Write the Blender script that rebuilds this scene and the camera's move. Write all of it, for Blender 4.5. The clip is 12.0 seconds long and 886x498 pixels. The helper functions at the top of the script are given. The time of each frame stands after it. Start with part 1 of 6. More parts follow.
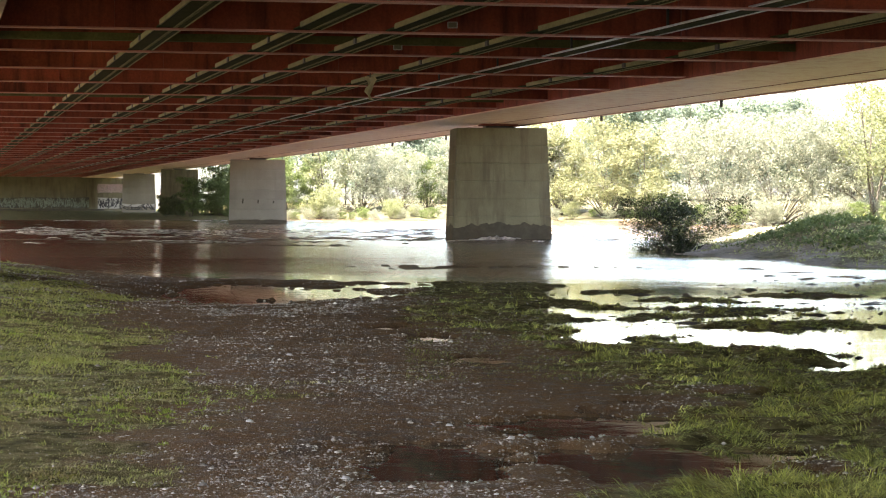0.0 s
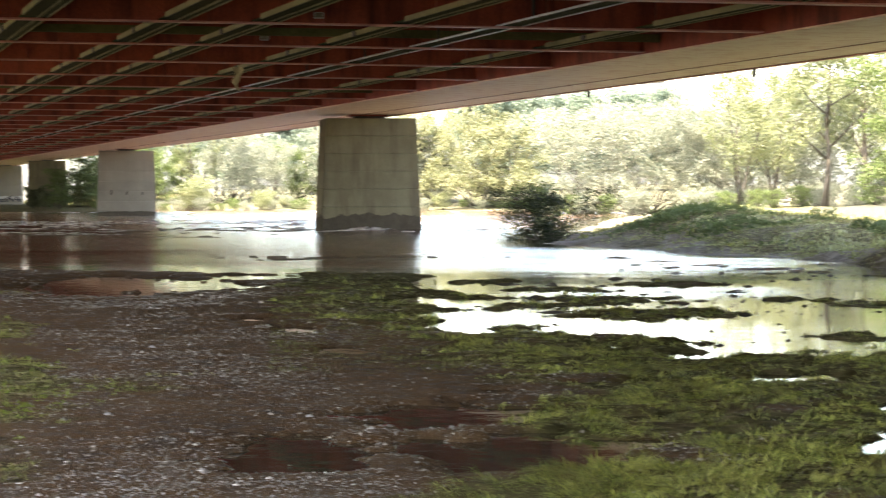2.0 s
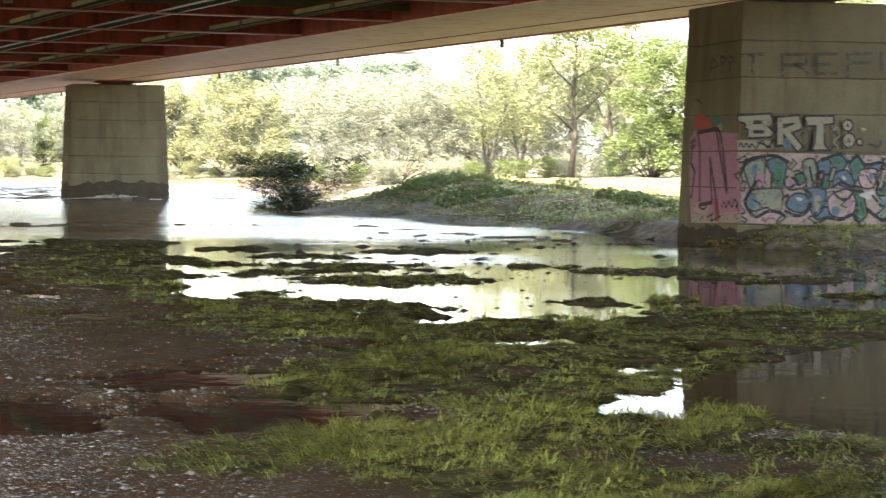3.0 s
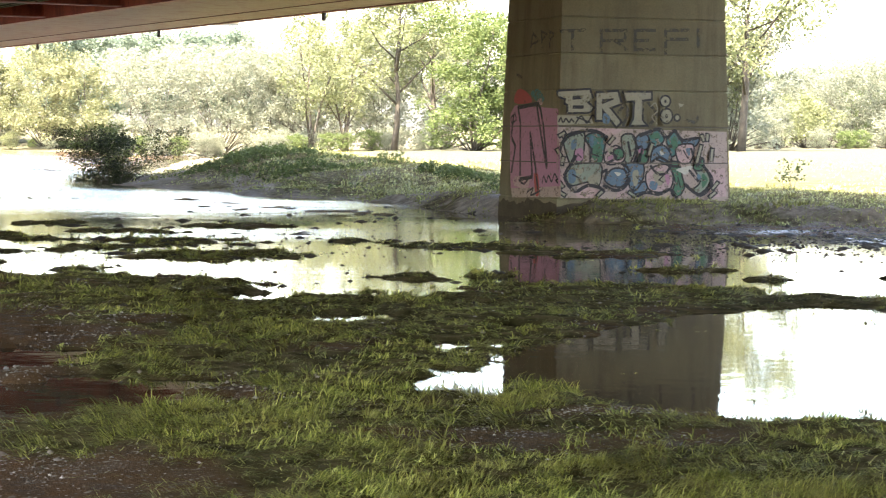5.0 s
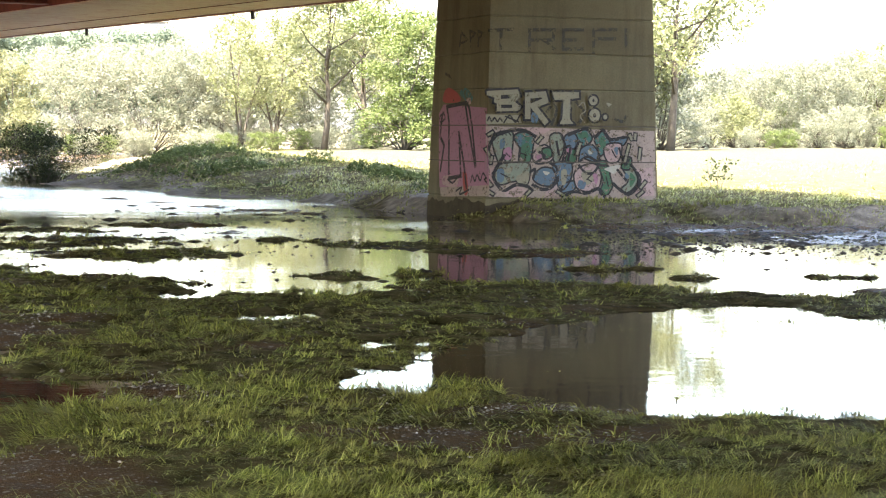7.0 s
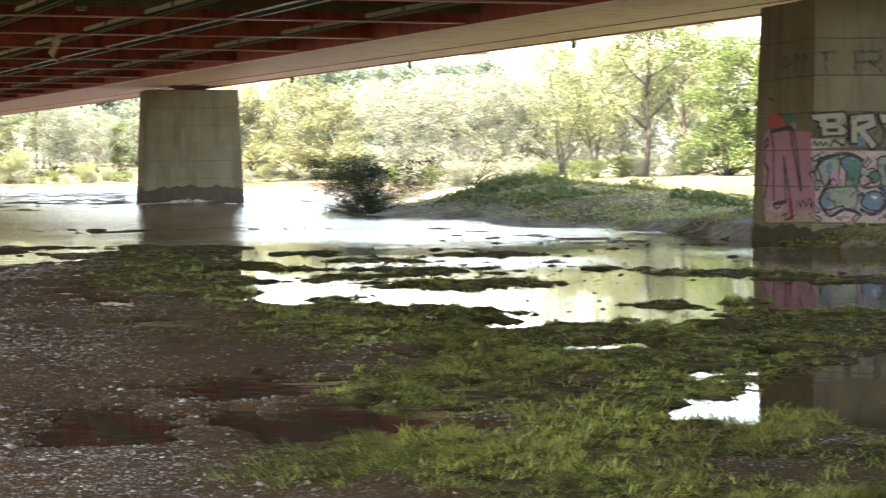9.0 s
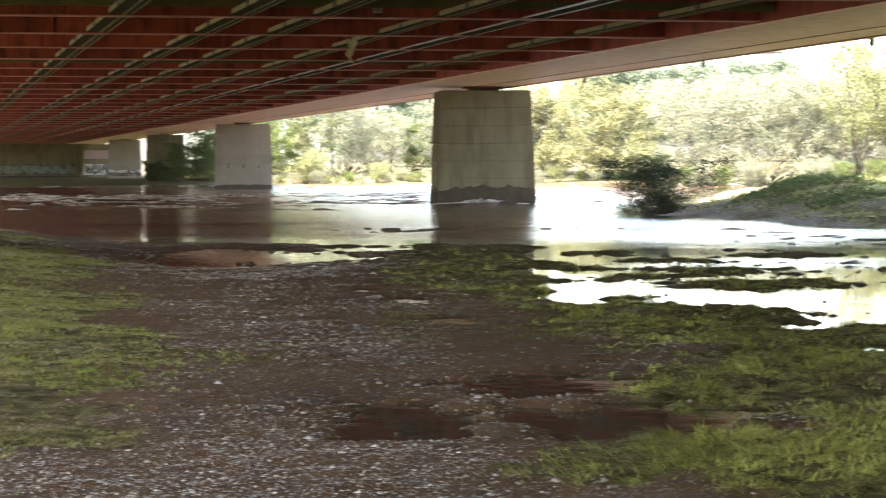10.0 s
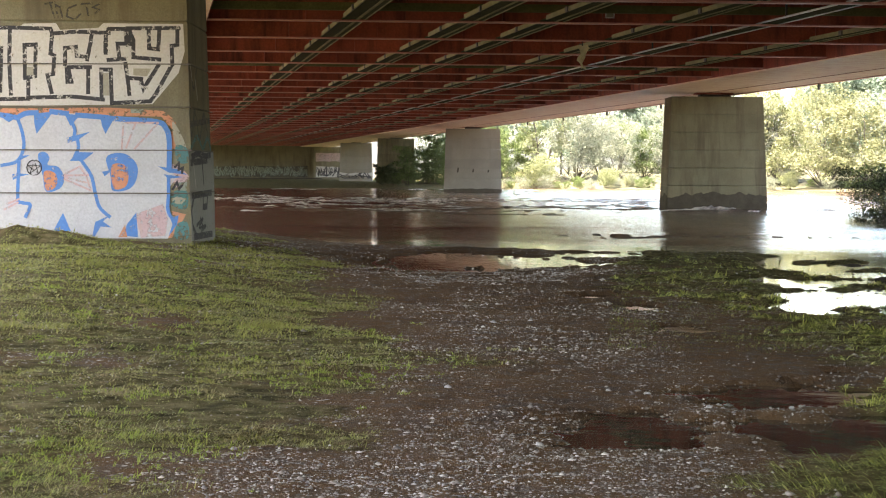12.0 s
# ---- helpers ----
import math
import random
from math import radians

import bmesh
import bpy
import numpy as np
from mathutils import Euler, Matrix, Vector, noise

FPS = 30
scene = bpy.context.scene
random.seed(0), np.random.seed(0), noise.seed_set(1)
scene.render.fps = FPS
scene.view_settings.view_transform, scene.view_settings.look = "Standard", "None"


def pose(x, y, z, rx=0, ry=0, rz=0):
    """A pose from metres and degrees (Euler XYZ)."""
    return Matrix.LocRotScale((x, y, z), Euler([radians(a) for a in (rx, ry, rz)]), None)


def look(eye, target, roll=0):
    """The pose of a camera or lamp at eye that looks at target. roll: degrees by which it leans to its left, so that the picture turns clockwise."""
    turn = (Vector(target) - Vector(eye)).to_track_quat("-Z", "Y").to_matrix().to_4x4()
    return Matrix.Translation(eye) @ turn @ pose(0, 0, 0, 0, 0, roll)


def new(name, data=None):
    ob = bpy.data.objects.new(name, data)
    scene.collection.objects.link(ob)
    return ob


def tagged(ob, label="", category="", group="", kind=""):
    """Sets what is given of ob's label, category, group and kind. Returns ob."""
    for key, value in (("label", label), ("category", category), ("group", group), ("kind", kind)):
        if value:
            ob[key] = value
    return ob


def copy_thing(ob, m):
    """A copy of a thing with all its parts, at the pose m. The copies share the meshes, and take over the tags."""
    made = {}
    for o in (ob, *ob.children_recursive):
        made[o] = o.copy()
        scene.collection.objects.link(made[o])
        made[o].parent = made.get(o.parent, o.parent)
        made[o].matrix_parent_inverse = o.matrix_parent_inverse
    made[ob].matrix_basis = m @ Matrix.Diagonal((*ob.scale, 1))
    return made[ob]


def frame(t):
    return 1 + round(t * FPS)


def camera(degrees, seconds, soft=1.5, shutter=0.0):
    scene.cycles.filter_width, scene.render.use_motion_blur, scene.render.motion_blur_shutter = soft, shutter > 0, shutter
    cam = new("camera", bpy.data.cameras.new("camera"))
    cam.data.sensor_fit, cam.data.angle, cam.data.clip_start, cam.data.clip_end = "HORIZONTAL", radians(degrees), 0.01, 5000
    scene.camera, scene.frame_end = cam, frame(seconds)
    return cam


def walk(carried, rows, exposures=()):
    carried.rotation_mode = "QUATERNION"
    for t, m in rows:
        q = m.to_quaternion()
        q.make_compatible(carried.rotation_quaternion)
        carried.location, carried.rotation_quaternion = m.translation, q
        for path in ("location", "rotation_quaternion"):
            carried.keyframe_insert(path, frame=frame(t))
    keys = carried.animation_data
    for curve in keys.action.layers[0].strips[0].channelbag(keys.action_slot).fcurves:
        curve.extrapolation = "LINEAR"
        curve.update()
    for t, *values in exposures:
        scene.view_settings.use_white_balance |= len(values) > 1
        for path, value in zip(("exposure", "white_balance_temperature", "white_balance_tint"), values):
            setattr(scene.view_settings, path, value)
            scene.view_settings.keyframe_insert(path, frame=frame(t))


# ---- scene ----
from mathutils import geometry


def aim(x, y, z, yaw, pitch, roll):
    """A camera pose: yaw to the right of north (+y), pitch upwards, roll, in degrees."""
    return pose(x, y, z, 90 + pitch, 0, -yaw) @ pose(0, 0, 0, 0, 0, roll)


cam = camera(23.92, 12.0, soft=1.1, shutter=0.36)
PATH = [
    (0.0, -0.0, 0.0, 1.6, 0.022, -1.306, 0.011),
    (0.5, -0.007, 0.0, 1.596, 0.045, -1.317, -0.028),
    (1.0, 0.001, 0.0, 1.599, -0.146, -1.447, -0.287),
    (1.5, 0.037, -0.0, 1.597, 0.533, -1.5, -0.529),
    (2.0, 0.086, -0.005, 1.599, 3.526, -1.572, -0.202),
    (2.5, 0.122, -0.015, 1.563, 7.058, -2.006, 0.106),
    (3.0, 0.13, -0.024, 1.551, 10.366, -2.389, 0.276),
    (3.5, 0.166, -0.036, 1.552, 12.224, -2.716, 0.262),
    (3.7, 0.161, -0.037, 1.549, 12.82, -2.832, 0.288),
    (5.3, 0.192, -0.054, 1.585, 15.734, -3.1, 0.558),
    (5.5, 0.209, -0.06, 1.565, 16.153, -3.046, 0.562),
    (6.0, 0.208, -0.063, 1.57, 16.891, -3.123, 0.587),
    (6.5, 0.207, -0.064, 1.573, 17.278, -3.09, 0.792),
    (6.7, 0.219, -0.068, 1.573, 17.282, -3.09, 0.705),
    (8.3, 0.182, -0.041, 1.613, 12.573, -2.844, -0.213),
    (8.5, 0.173, -0.034, 1.605, 11.215, -2.628, -0.354),
    (9.0, 0.177, -0.026, 1.593, 8.297, -2.376, -0.41),
    (9.5, 0.179, -0.014, 1.575, 4.435, -2.264, -0.221),
    (10.0, 0.147, -0.001, 1.574, 0.339, -2.301, -0.439),
    (10.5, 0.131, 0.006, 1.569, -2.63, -2.265, -0.418),
    (11.0, 0.122, 0.009, 1.573, -4.204, -2.167, -0.359),
    (11.5, 0.108, 0.011, 1.581, -5.674, -2.19, 0.029),
    (12.0, 0.12, 0.012, 1.583, -5.893, -2.151, 0.168)
]
walk(cam, [(t, aim(*row)) for t, *row in PATH], exposures=((0, 3.63, 7300, 14), (12, 3.63, 7300, 14)))

# ---- world, sun, exposure ----
SUN_TO = Vector((-0.22, -0.38, 0.90)).normalized()
world = bpy.data.worlds.new("sky")
scene.world = world
world.use_nodes = True
wn = world.node_tree.nodes
sky = wn.new("ShaderNodeTexSky")
sky.sky_type = "NISHITA"
sky.sun_disc = False
sky.sun_elevation = math.asin(SUN_TO.z)
sky.sun_rotation = math.atan2(SUN_TO.x, SUN_TO.y)
sky.dust_density = 3.0
wn["Background"].inputs[1].default_value = 0.15
world.node_tree.links.new(sky.outputs[0], wn["Background"].inputs[0])
sun = new("sun", bpy.data.lights.new("sun", "SUN"))
sun.data.energy, sun.data.angle, sun.data.color = 4.8, radians(0.6), (1.0, 0.95, 0.86)
sun.matrix_world = look(SUN_TO * 50, (0, 0, 0))


# ---- materials ----
def material(name, build):
    m = bpy.data.materials.new(name)
    m.use_nodes = True
    nt = m.node_tree
    build(nt, nt.nodes["Principled BSDF"])
    return m


def node(nt, kind, **values):
    n = nt.nodes.new(kind)
    for key, value in values.items():
        if key in n.inputs:
            n.inputs[key].default_value = value
    return n


def coords(nt, scale=(1, 1, 1), world_space=True):
    if world_space:
        out = nt.nodes.new("ShaderNodeNewGeometry").outputs["Position"]
    else:
        out = nt.nodes.new("ShaderNodeTexCoord").outputs["Object"]
    mp = nt.nodes.new("ShaderNodeMapping")
    mp.inputs["Scale"].default_value = scale
    nt.links.new(out, mp.inputs["Vector"])
    return mp.outputs[0]


def noise_tex(nt, scale, detail=5.0, rough=0.6, stretch=(1, 1, 1), world_space=True):
    n = node(nt, "ShaderNodeTexNoise", Scale=scale, Detail=detail, Roughness=rough)
    nt.links.new(coords(nt, stretch, world_space), n.inputs["Vector"])
    return n.outputs[0]


def ramp(nt, value, stops):
    r = nt.nodes.new("ShaderNodeValToRGB")
    el = r.color_ramp.elements
    while len(el) < len(stops):
        el.new(0.5)
    for e, (p, c) in zip(el, stops):
        e.position = p
        e.color = (*c, 1) if not isinstance(c, (int, float)) else (c, c, c, 1)
    nt.links.new(value, r.inputs[0])
    return r.outputs[0]


def blend(nt, fac, a, b, mode="MIX"):
    mx = nt.nodes.new("ShaderNodeMix")
    mx.data_type, mx.blend_type = "RGBA", mode
    for value, sock in ((fac, mx.inputs[0]), (a, mx.inputs[6]), (b, mx.inputs[7])):
        if isinstance(value, (int, float)):
            sock.default_value = value
        elif isinstance(value, tuple):
            sock.default_value = (*value, 1)
        else:
            nt.links.new(value, sock)
    return mx.outputs[2]


def bump(nt, p, height, strength=0.4, distance=0.01):
    b = node(nt, "ShaderNodeBump", Strength=strength, Distance=distance)
    nt.links.new(height, b.inputs["Height"])
    nt.links.new(b.outputs[0], p.inputs["Normal"])


def surface(name, dark, light, scale, fine, rough=0.8, metal=0.0, stain=None, strength=0.4, distance=0.01, vary=0.0, stretch=(1, 1, 1), spec=0.5):
    """A worn surface: two tones at one scale, fine grain, optional streaky stains."""
    def build(nt, p):
        big = noise_tex(nt, scale, 4, 0.6, stretch)
        small = noise_tex(nt, fine, 6, 0.7)
        col = ramp(nt, big, [(0.3, dark), (0.7, light)])
        col = blend(nt, 0.45, col, ramp(nt, small, [(0.25, tuple(c * 0.55 for c in dark)), (0.75, tuple(min(1, c * 1.2) for c in light))]))
        if stain:
            streak = noise_tex(nt, 1.0, 6, 0.65, (2.2, 2.2, 0.28))
            col = blend(nt, ramp(nt, streak, [(0.48, 0.0), (0.68, 0.75)]), col, stain)
        if vary:
            info = nt.nodes.new("ShaderNodeObjectInfo")
            hsv = node(nt, "ShaderNodeHueSaturation")
            mr = node(nt, "ShaderNodeMapRange")
            mr.inputs[3].default_value, mr.inputs[4].default_value = 1 - vary, 1 + vary
            nt.links.new(info.outputs["Random"], mr.inputs[0])
            nt.links.new(mr.outputs[0], hsv.inputs["Value"])
            nt.links.new(col, hsv.inputs["Color"])
            col = hsv.outputs[0]
        nt.links.new(col, p.inputs["Base Color"])
        p.inputs["Roughness"].default_value = rough
        p.inputs["Metallic"].default_value = metal
        p.inputs["Specular IOR Level"].default_value = spec
        bump(nt, p, small, strength, distance)
    return material(name, build)


def leaf_material(name, dark, light):
    def build(nt, p):
        geo = nt.nodes.new("ShaderNodeNewGeometry")
        big = noise_tex(nt, 0.5, 3)
        col = ramp(nt, geo.outputs["Random Per Island"], [(0.0, dark), (1.0, light)])
        col = blend(nt, ramp(nt, big, [(0.35, 0.0), (0.65, 0.5)]), col, light)
        nt.links.new(col, p.inputs["Base Color"])
        p.inputs["Roughness"].default_value = 0.55
        p.inputs["Specular IOR Level"].default_value = 0.3
        tr = nt.nodes.new("ShaderNodeBsdfTranslucent")
        nt.links.new(col, tr.inputs[0])
        mix = nt.nodes.new("ShaderNodeMixShader")
        mix.inputs[0].default_value = 0.5
        nt.links.new(p.outputs[0], mix.inputs[1])
        nt.links.new(tr.outputs[0], mix.inputs[2])
        nt.links.new(mix.outputs[0], nt.nodes["Material Output"].inputs[0])
    return material(name, build)


def blade_material(name, dark, middle, light, patch):
    """Grass: every blade its own tone, with drifts of another hue."""
    def build(nt, p):
        geo = nt.nodes.new("ShaderNodeNewGeometry")
        big = noise_tex(nt, 1.6, 4)
        col = ramp(nt, geo.outputs["Random Per Island"], [(0.0, dark), (0.5, middle), (1.0, light)])
        col = blend(nt, ramp(nt, big, [(0.42, 0.0), (0.62, 0.65)]), col, patch)
        tuft = noise_tex(nt, 7.0, 3)
        col = blend(nt, ramp(nt, tuft, [(0.38, 0.55), (0.52, 0.0)]), col, dark)
        nt.links.new(col, p.inputs["Base Color"])
        p.inputs["Roughness"].default_value = 0.5
        p.inputs["Specular IOR Level"].default_value = 0.35
        tr = nt.nodes.new("ShaderNodeBsdfTranslucent")
        nt.links.new(col, tr.inputs[0])
        mix = nt.nodes.new("ShaderNodeMixShader")
        mix.inputs[0].default_value = 0.25
        nt.links.new(p.outputs[0], mix.inputs[1])
        nt.links.new(tr.outputs[0], mix.inputs[2])
        nt.links.new(mix.outputs[0], nt.nodes["Material Output"].inputs[0])
    return material(name, build)


def build_ground_material(nt, p):
    at = nt.nodes.new("ShaderNodeAttribute")
    at.attribute_name = "cover"
    sep = nt.nodes.new("ShaderNodeSeparateColor")
    nt.links.new(at.outputs["Color"], sep.inputs[0])
    big, mid, fine = noise_tex(nt, 0.6, 4), noise_tex(nt, 5, 5), noise_tex(nt, 55, 4, 0.7)
    mud = blend(nt, ramp(nt, mid, [(0.35, 0.0), (0.7, 1.0)]), (0.040, 0.0225, 0.0095), (0.150, 0.087, 0.039))
    mud = blend(nt, ramp(nt, big, [(0.4, 0.0), (0.65, 0.6)]), mud, (0.134, 0.079, 0.036))
    grit = ramp(nt, fine, [(0.56, 0.0), (0.66, 1.0)])
    stony = blend(nt, grit, mud, (0.25, 0.178, 0.112))
    for scale, share in ((46, 0.76), (19, 0.84)):
        cells = node(nt, "ShaderNodeTexVoronoi", Scale=scale)
        nt.links.new(coords(nt), cells.inputs["Vector"])
        shade = nt.nodes.new("ShaderNodeSeparateColor")
        nt.links.new(cells.outputs["Color"], shade.inputs[0])
        chosen = nt.nodes.new("ShaderNodeMath")
        chosen.operation = "MULTIPLY"
        nt.links.new(ramp(nt, shade.outputs[0], [(share, 0.0), (share + 0.02, 1.0)]), chosen.inputs[0])
        nt.links.new(ramp(nt, cells.outputs["Distance"], [(0.28, 1.0), (0.42, 0.0)]), chosen.inputs[1])
        stony = blend(nt, chosen.outputs[0], stony, ramp(nt, shade.outputs[1], [(0.0, (0.10, 0.082, 0.060)), (0.7, (0.30, 0.265, 0.215)), (1.0, (0.62, 0.59, 0.53))]))
    base = blend(nt, sep.outputs[1], mud, stony)
    turf = ramp(nt, mid, [(0.3, (0.030, 0.027, 0.011)), (0.5, (0.105, 0.094, 0.040)), (0.72, (0.22, 0.18, 0.10))])
    base = blend(nt, sep.outputs[0], base, turf)
    meadow = ramp(nt, mid, [(0.3, (0.060, 0.061, 0.040)), (0.7, (0.098, 0.096, 0.066))])
    base = blend(nt, sep.outputs[2], base, meadow)
    silt = nt.nodes.new("ShaderNodeAttribute")
    silt.attribute_name = "silt"
    pale = ramp(nt, mid, [(0.3, (0.13, 0.112, 0.085)), (0.7, (0.40, 0.36, 0.295))])
    base = blend(nt, silt.outputs["Fac"], base, pale)
    nt.links.new(base, p.inputs["Base Color"])
    wet = ramp(nt, mid, [(0.38, 0.5), (0.62, 0.85)])
    dull = blend(nt, sep.outputs[0], wet, (0.95, 0.95, 0.95))
    dull = blend(nt, at.outputs["Alpha"], dull, (0.32, 0.32, 0.32))
    nt.links.new(dull, p.inputs["Roughness"])
    gloss = blend(nt, sep.outputs[0], (0.08, 0.08, 0.08), (0.03, 0.03, 0.03))
    gloss = blend(nt, at.outputs["Alpha"], gloss, (0.35, 0.35, 0.35))
    nt.links.new(gloss, p.inputs["Specular IOR Level"])
    add = nt.nodes.new("ShaderNodeMath")
    add.operation = "ADD"
    nt.links.new(mid, add.inputs[0])
    nt.links.new(fine, add.inputs[1])
    bump(nt, p, add.outputs[0], 1.0, 0.05)


def build_water_material(nt, p):
    p.inputs["IOR"].default_value = 1.33
    p.inputs["Specular IOR Level"].default_value = 0.5
    still = noise_tex(nt, 3.0, 2, 0.5)
    waves = noise_tex(nt, 0.9, 5, 0.6, (0.6, 1.0, 1))
    swell = noise_tex(nt, 0.16, 3, 0.5, (0.35, 1.0, 1))
    at = nt.nodes.new("ShaderNodeAttribute")
    at.attribute_name = "flow"
    sep = nt.nodes.new("ShaderNodeSeparateColor")
    nt.links.new(at.outputs["Color"], sep.inputs[0])
    foam = noise_tex(nt, 1.5, 7, 0.72, (1.0, 0.28, 1))
    white = nt.nodes.new("ShaderNodeMath")
    white.operation = "MULTIPLY"
    nt.links.new(ramp(nt, foam, [(0.54, 0.0), (0.66, 1.0)]), white.inputs[0])
    nt.links.new(sep.outputs[0], white.inputs[1])
    silt = blend(nt, sep.outputs[1], (0.060, 0.046, 0.031), (0.105, 0.066, 0.041))
    nt.links.new(blend(nt, white.outputs[0], silt, (0.52, 0.45, 0.37)), p.inputs["Base Color"])
    calm = ramp(nt, sep.outputs[1], [(0.0, 0.04), (1.0, 0.13)])
    nt.links.new(blend(nt, white.outputs[0], calm, (0.6, 0.6, 0.6)), p.inputs["Roughness"])
    river = nt.nodes.new("ShaderNodeMath")
    river.operation = "MULTIPLY"
    nt.links.new(sep.outputs[1], river.inputs[0])
    mixed = blend(nt, 0.5, waves, swell)
    nt.links.new(mixed, river.inputs[1])
    b1 = node(nt, "ShaderNodeBump", Strength=1.0, Distance=0.22)
    nt.links.new(river.outputs[0], b1.inputs["Height"])
    b2 = node(nt, "ShaderNodeBump", Strength=0.18, Distance=0.008)
    ripple = noise_tex(nt, 2.6, 5, 0.65, (0.4, 1.0, 1))
    lap = nt.nodes.new("ShaderNodeMath")
    lap.operation = "MULTIPLY"
    nt.links.new(ripple, lap.inputs[0])
    nt.links.new(sep.outputs[2], lap.inputs[1])
    b3 = node(nt, "ShaderNodeBump", Strength=0.35, Distance=0.05)
    nt.links.new(lap.outputs[0], b3.inputs["Height"])
    nt.links.new(b1.outputs[0], b3.inputs["Normal"])
    nt.links.new(still, b2.inputs["Height"])
    nt.links.new(b3.outputs[0], b2.inputs["Normal"])
    nt.links.new(b2.outputs[0], p.inputs["Normal"])


M_GROUND = material("wet_ground", build_ground_material)
M_WATER = material("muddy_water", build_water_material)
M_CONCRETE = surface("concrete", (0.098, 0.087, 0.047), (0.178, 0.160, 0.095), 0.9, 38, 0.9, stain=(0.07, 0.058, 0.034), strength=0.5, distance=0.012, vary=0.07)
M_CONCRETE_PALE = surface("pale_concrete", (0.15, 0.135, 0.10), (0.215, 0.197, 0.153), 0.8, 26, 0.9, stain=(0.16, 0.145, 0.11), strength=0.5, distance=0.012, vary=0.05)
M_TIDE = surface("silt_stained_concrete", (0.040, 0.034, 0.024), (0.085, 0.073, 0.052), 3.0, 40, 0.95, spec=0.1)
M_JOINT = surface("joint_shade", (0.07, 0.06, 0.05), (0.11, 0.10, 0.08), 4.0, 40, 0.95)
M_RED = surface("oxide_red_steel", (0.17, 0.034, 0.020), (0.36, 0.086, 0.050), 0.8, 18, 0.7, stain=(0.035, 0.013, 0.010), strength=0.15, vary=0.18, spec=0.25)
M_FLANGE = surface("faded_red_flange", (0.34, 0.13, 0.10), (0.46, 0.22, 0.17), 1.2, 18, 0.5, strength=0.15)
M_GREEN = surface("grey_green_steel", (0.06, 0.064, 0.026), (0.14, 0.142, 0.068), 1.5, 20, 0.9, strength=0.15, spec=0.15)
M_GREEN_PALE = surface("pale_grey_green_paint", (0.16, 0.155, 0.088), (0.29, 0.28, 0.17), 1.4, 18, 0.9, strength=0.15, spec=0.15)
M_GREEN_DARK = surface("dirty_green_steel", (0.020, 0.024, 0.009), (0.050, 0.055, 0.022), 2.5, 20, 0.95, strength=0.15, spec=0.1)
M_SILVER = surface("galvanised_steel", (0.22, 0.225, 0.22), (0.50, 0.50, 0.49), 3, 30, 0.35, 0.7, strength=0.1)
M_BOX = surface("faded_cream_paint", (0.90, 0.61, 0.44), (0.94, 0.77, 0.61), 0.25, 14, 0.55, stain=(0.66, 0.38, 0.26), strength=0.15, stretch=(1, 0.3, 1))
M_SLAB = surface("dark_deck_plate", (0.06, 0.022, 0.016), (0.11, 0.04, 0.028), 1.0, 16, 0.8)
M_BARK = surface("bark", (0.032, 0.027, 0.019), (0.080, 0.068, 0.05), 3, 22, 0.9, strength=0.6, distance=0.02)
M_DARK = surface("dark_iron", (0.02, 0.02, 0.02), (0.05, 0.045, 0.04), 4, 30, 0.6)


def build_foam_material(nt, p):
    n = noise_tex(nt, 5.0, 7, 0.7, (0.5, 1, 1))
    nt.links.new(blend(nt, ramp(nt, n, [(0.42, 0.0), (0.58, 1.0)]), (0.10, 0.068, 0.046), (0.72, 0.66, 0.57)), p.inputs["Base Color"])
    p.inputs["Roughness"].default_value = 0.35
    bump(nt, p, n, 0.8, 0.06)


M_FOAM = material("river_foam", build_foam_material)
M_PLASTER = surface("pale_plaster", (0.10, 0.098, 0.090), (0.135, 0.132, 0.122), 0.6, 10, 0.85)
M_PANE = surface("window_glass", (0.05, 0.06, 0.07), (0.09, 0.10, 0.11), 0.5, 8, 0.12)
M_CLOD = surface("wet_clod", (0.018, 0.015, 0.011), (0.05, 0.042, 0.028), 6, 40, 0.7)
M_RAG = surface("dirty_rag", (0.36, 0.32, 0.17), (0.52, 0.48, 0.30), 6, 30, 0.8)
M_STONE = surface("river_pebble", (0.16, 0.15, 0.14), (0.42, 0.40, 0.37), 9, 60, 0.55, strength=0.2)


def build_pebble_material(nt, p):
    geo = nt.nodes.new("ShaderNodeNewGeometry")
    col = ramp(nt, geo.outputs["Random Per Island"], [(0.0, (0.06, 0.046, 0.033)), (0.5, (0.165, 0.134, 0.10)), (0.82, (0.31, 0.27, 0.215)), (1.0, (0.66, 0.62, 0.55))])
    grain = noise_tex(nt, 90, 4)
    nt.links.new(blend(nt, 0.3, col, ramp(nt, grain, [(0.3, (0.08, 0.07, 0.06)), (0.7, (0.40, 0.38, 0.35))])), p.inputs["Base Color"])
    p.inputs["Roughness"].default_value = 0.5


M_PEBBLES = material("pebbles", build_pebble_material)
LEAF = {
    "pale": leaf_material("willow_leaf", (0.116, 0.133, 0.085), (0.228, 0.242, 0.178)),
    "yellow": leaf_material("poplar_leaf", (0.103, 0.125, 0.049), (0.206, 0.221, 0.113)),
    "golden": leaf_material("golden_leaf", (0.096, 0.116, 0.047), (0.204, 0.204, 0.108)),
    "green": leaf_material("alder_leaf", (0.042, 0.068, 0.018), (0.122, 0.158, 0.052)),
    "blue": leaf_material("grey_green_leaf", (0.074, 0.108, 0.072), (0.150, 0.185, 0.134)),
    "twiggy": leaf_material("dark_bush_leaf", (0.013, 0.019, 0.008), (0.042, 0.054, 0.021)),
    "dark": leaf_material("dark_leaf", (0.040, 0.052, 0.024), (0.13, 0.15, 0.075)),
}
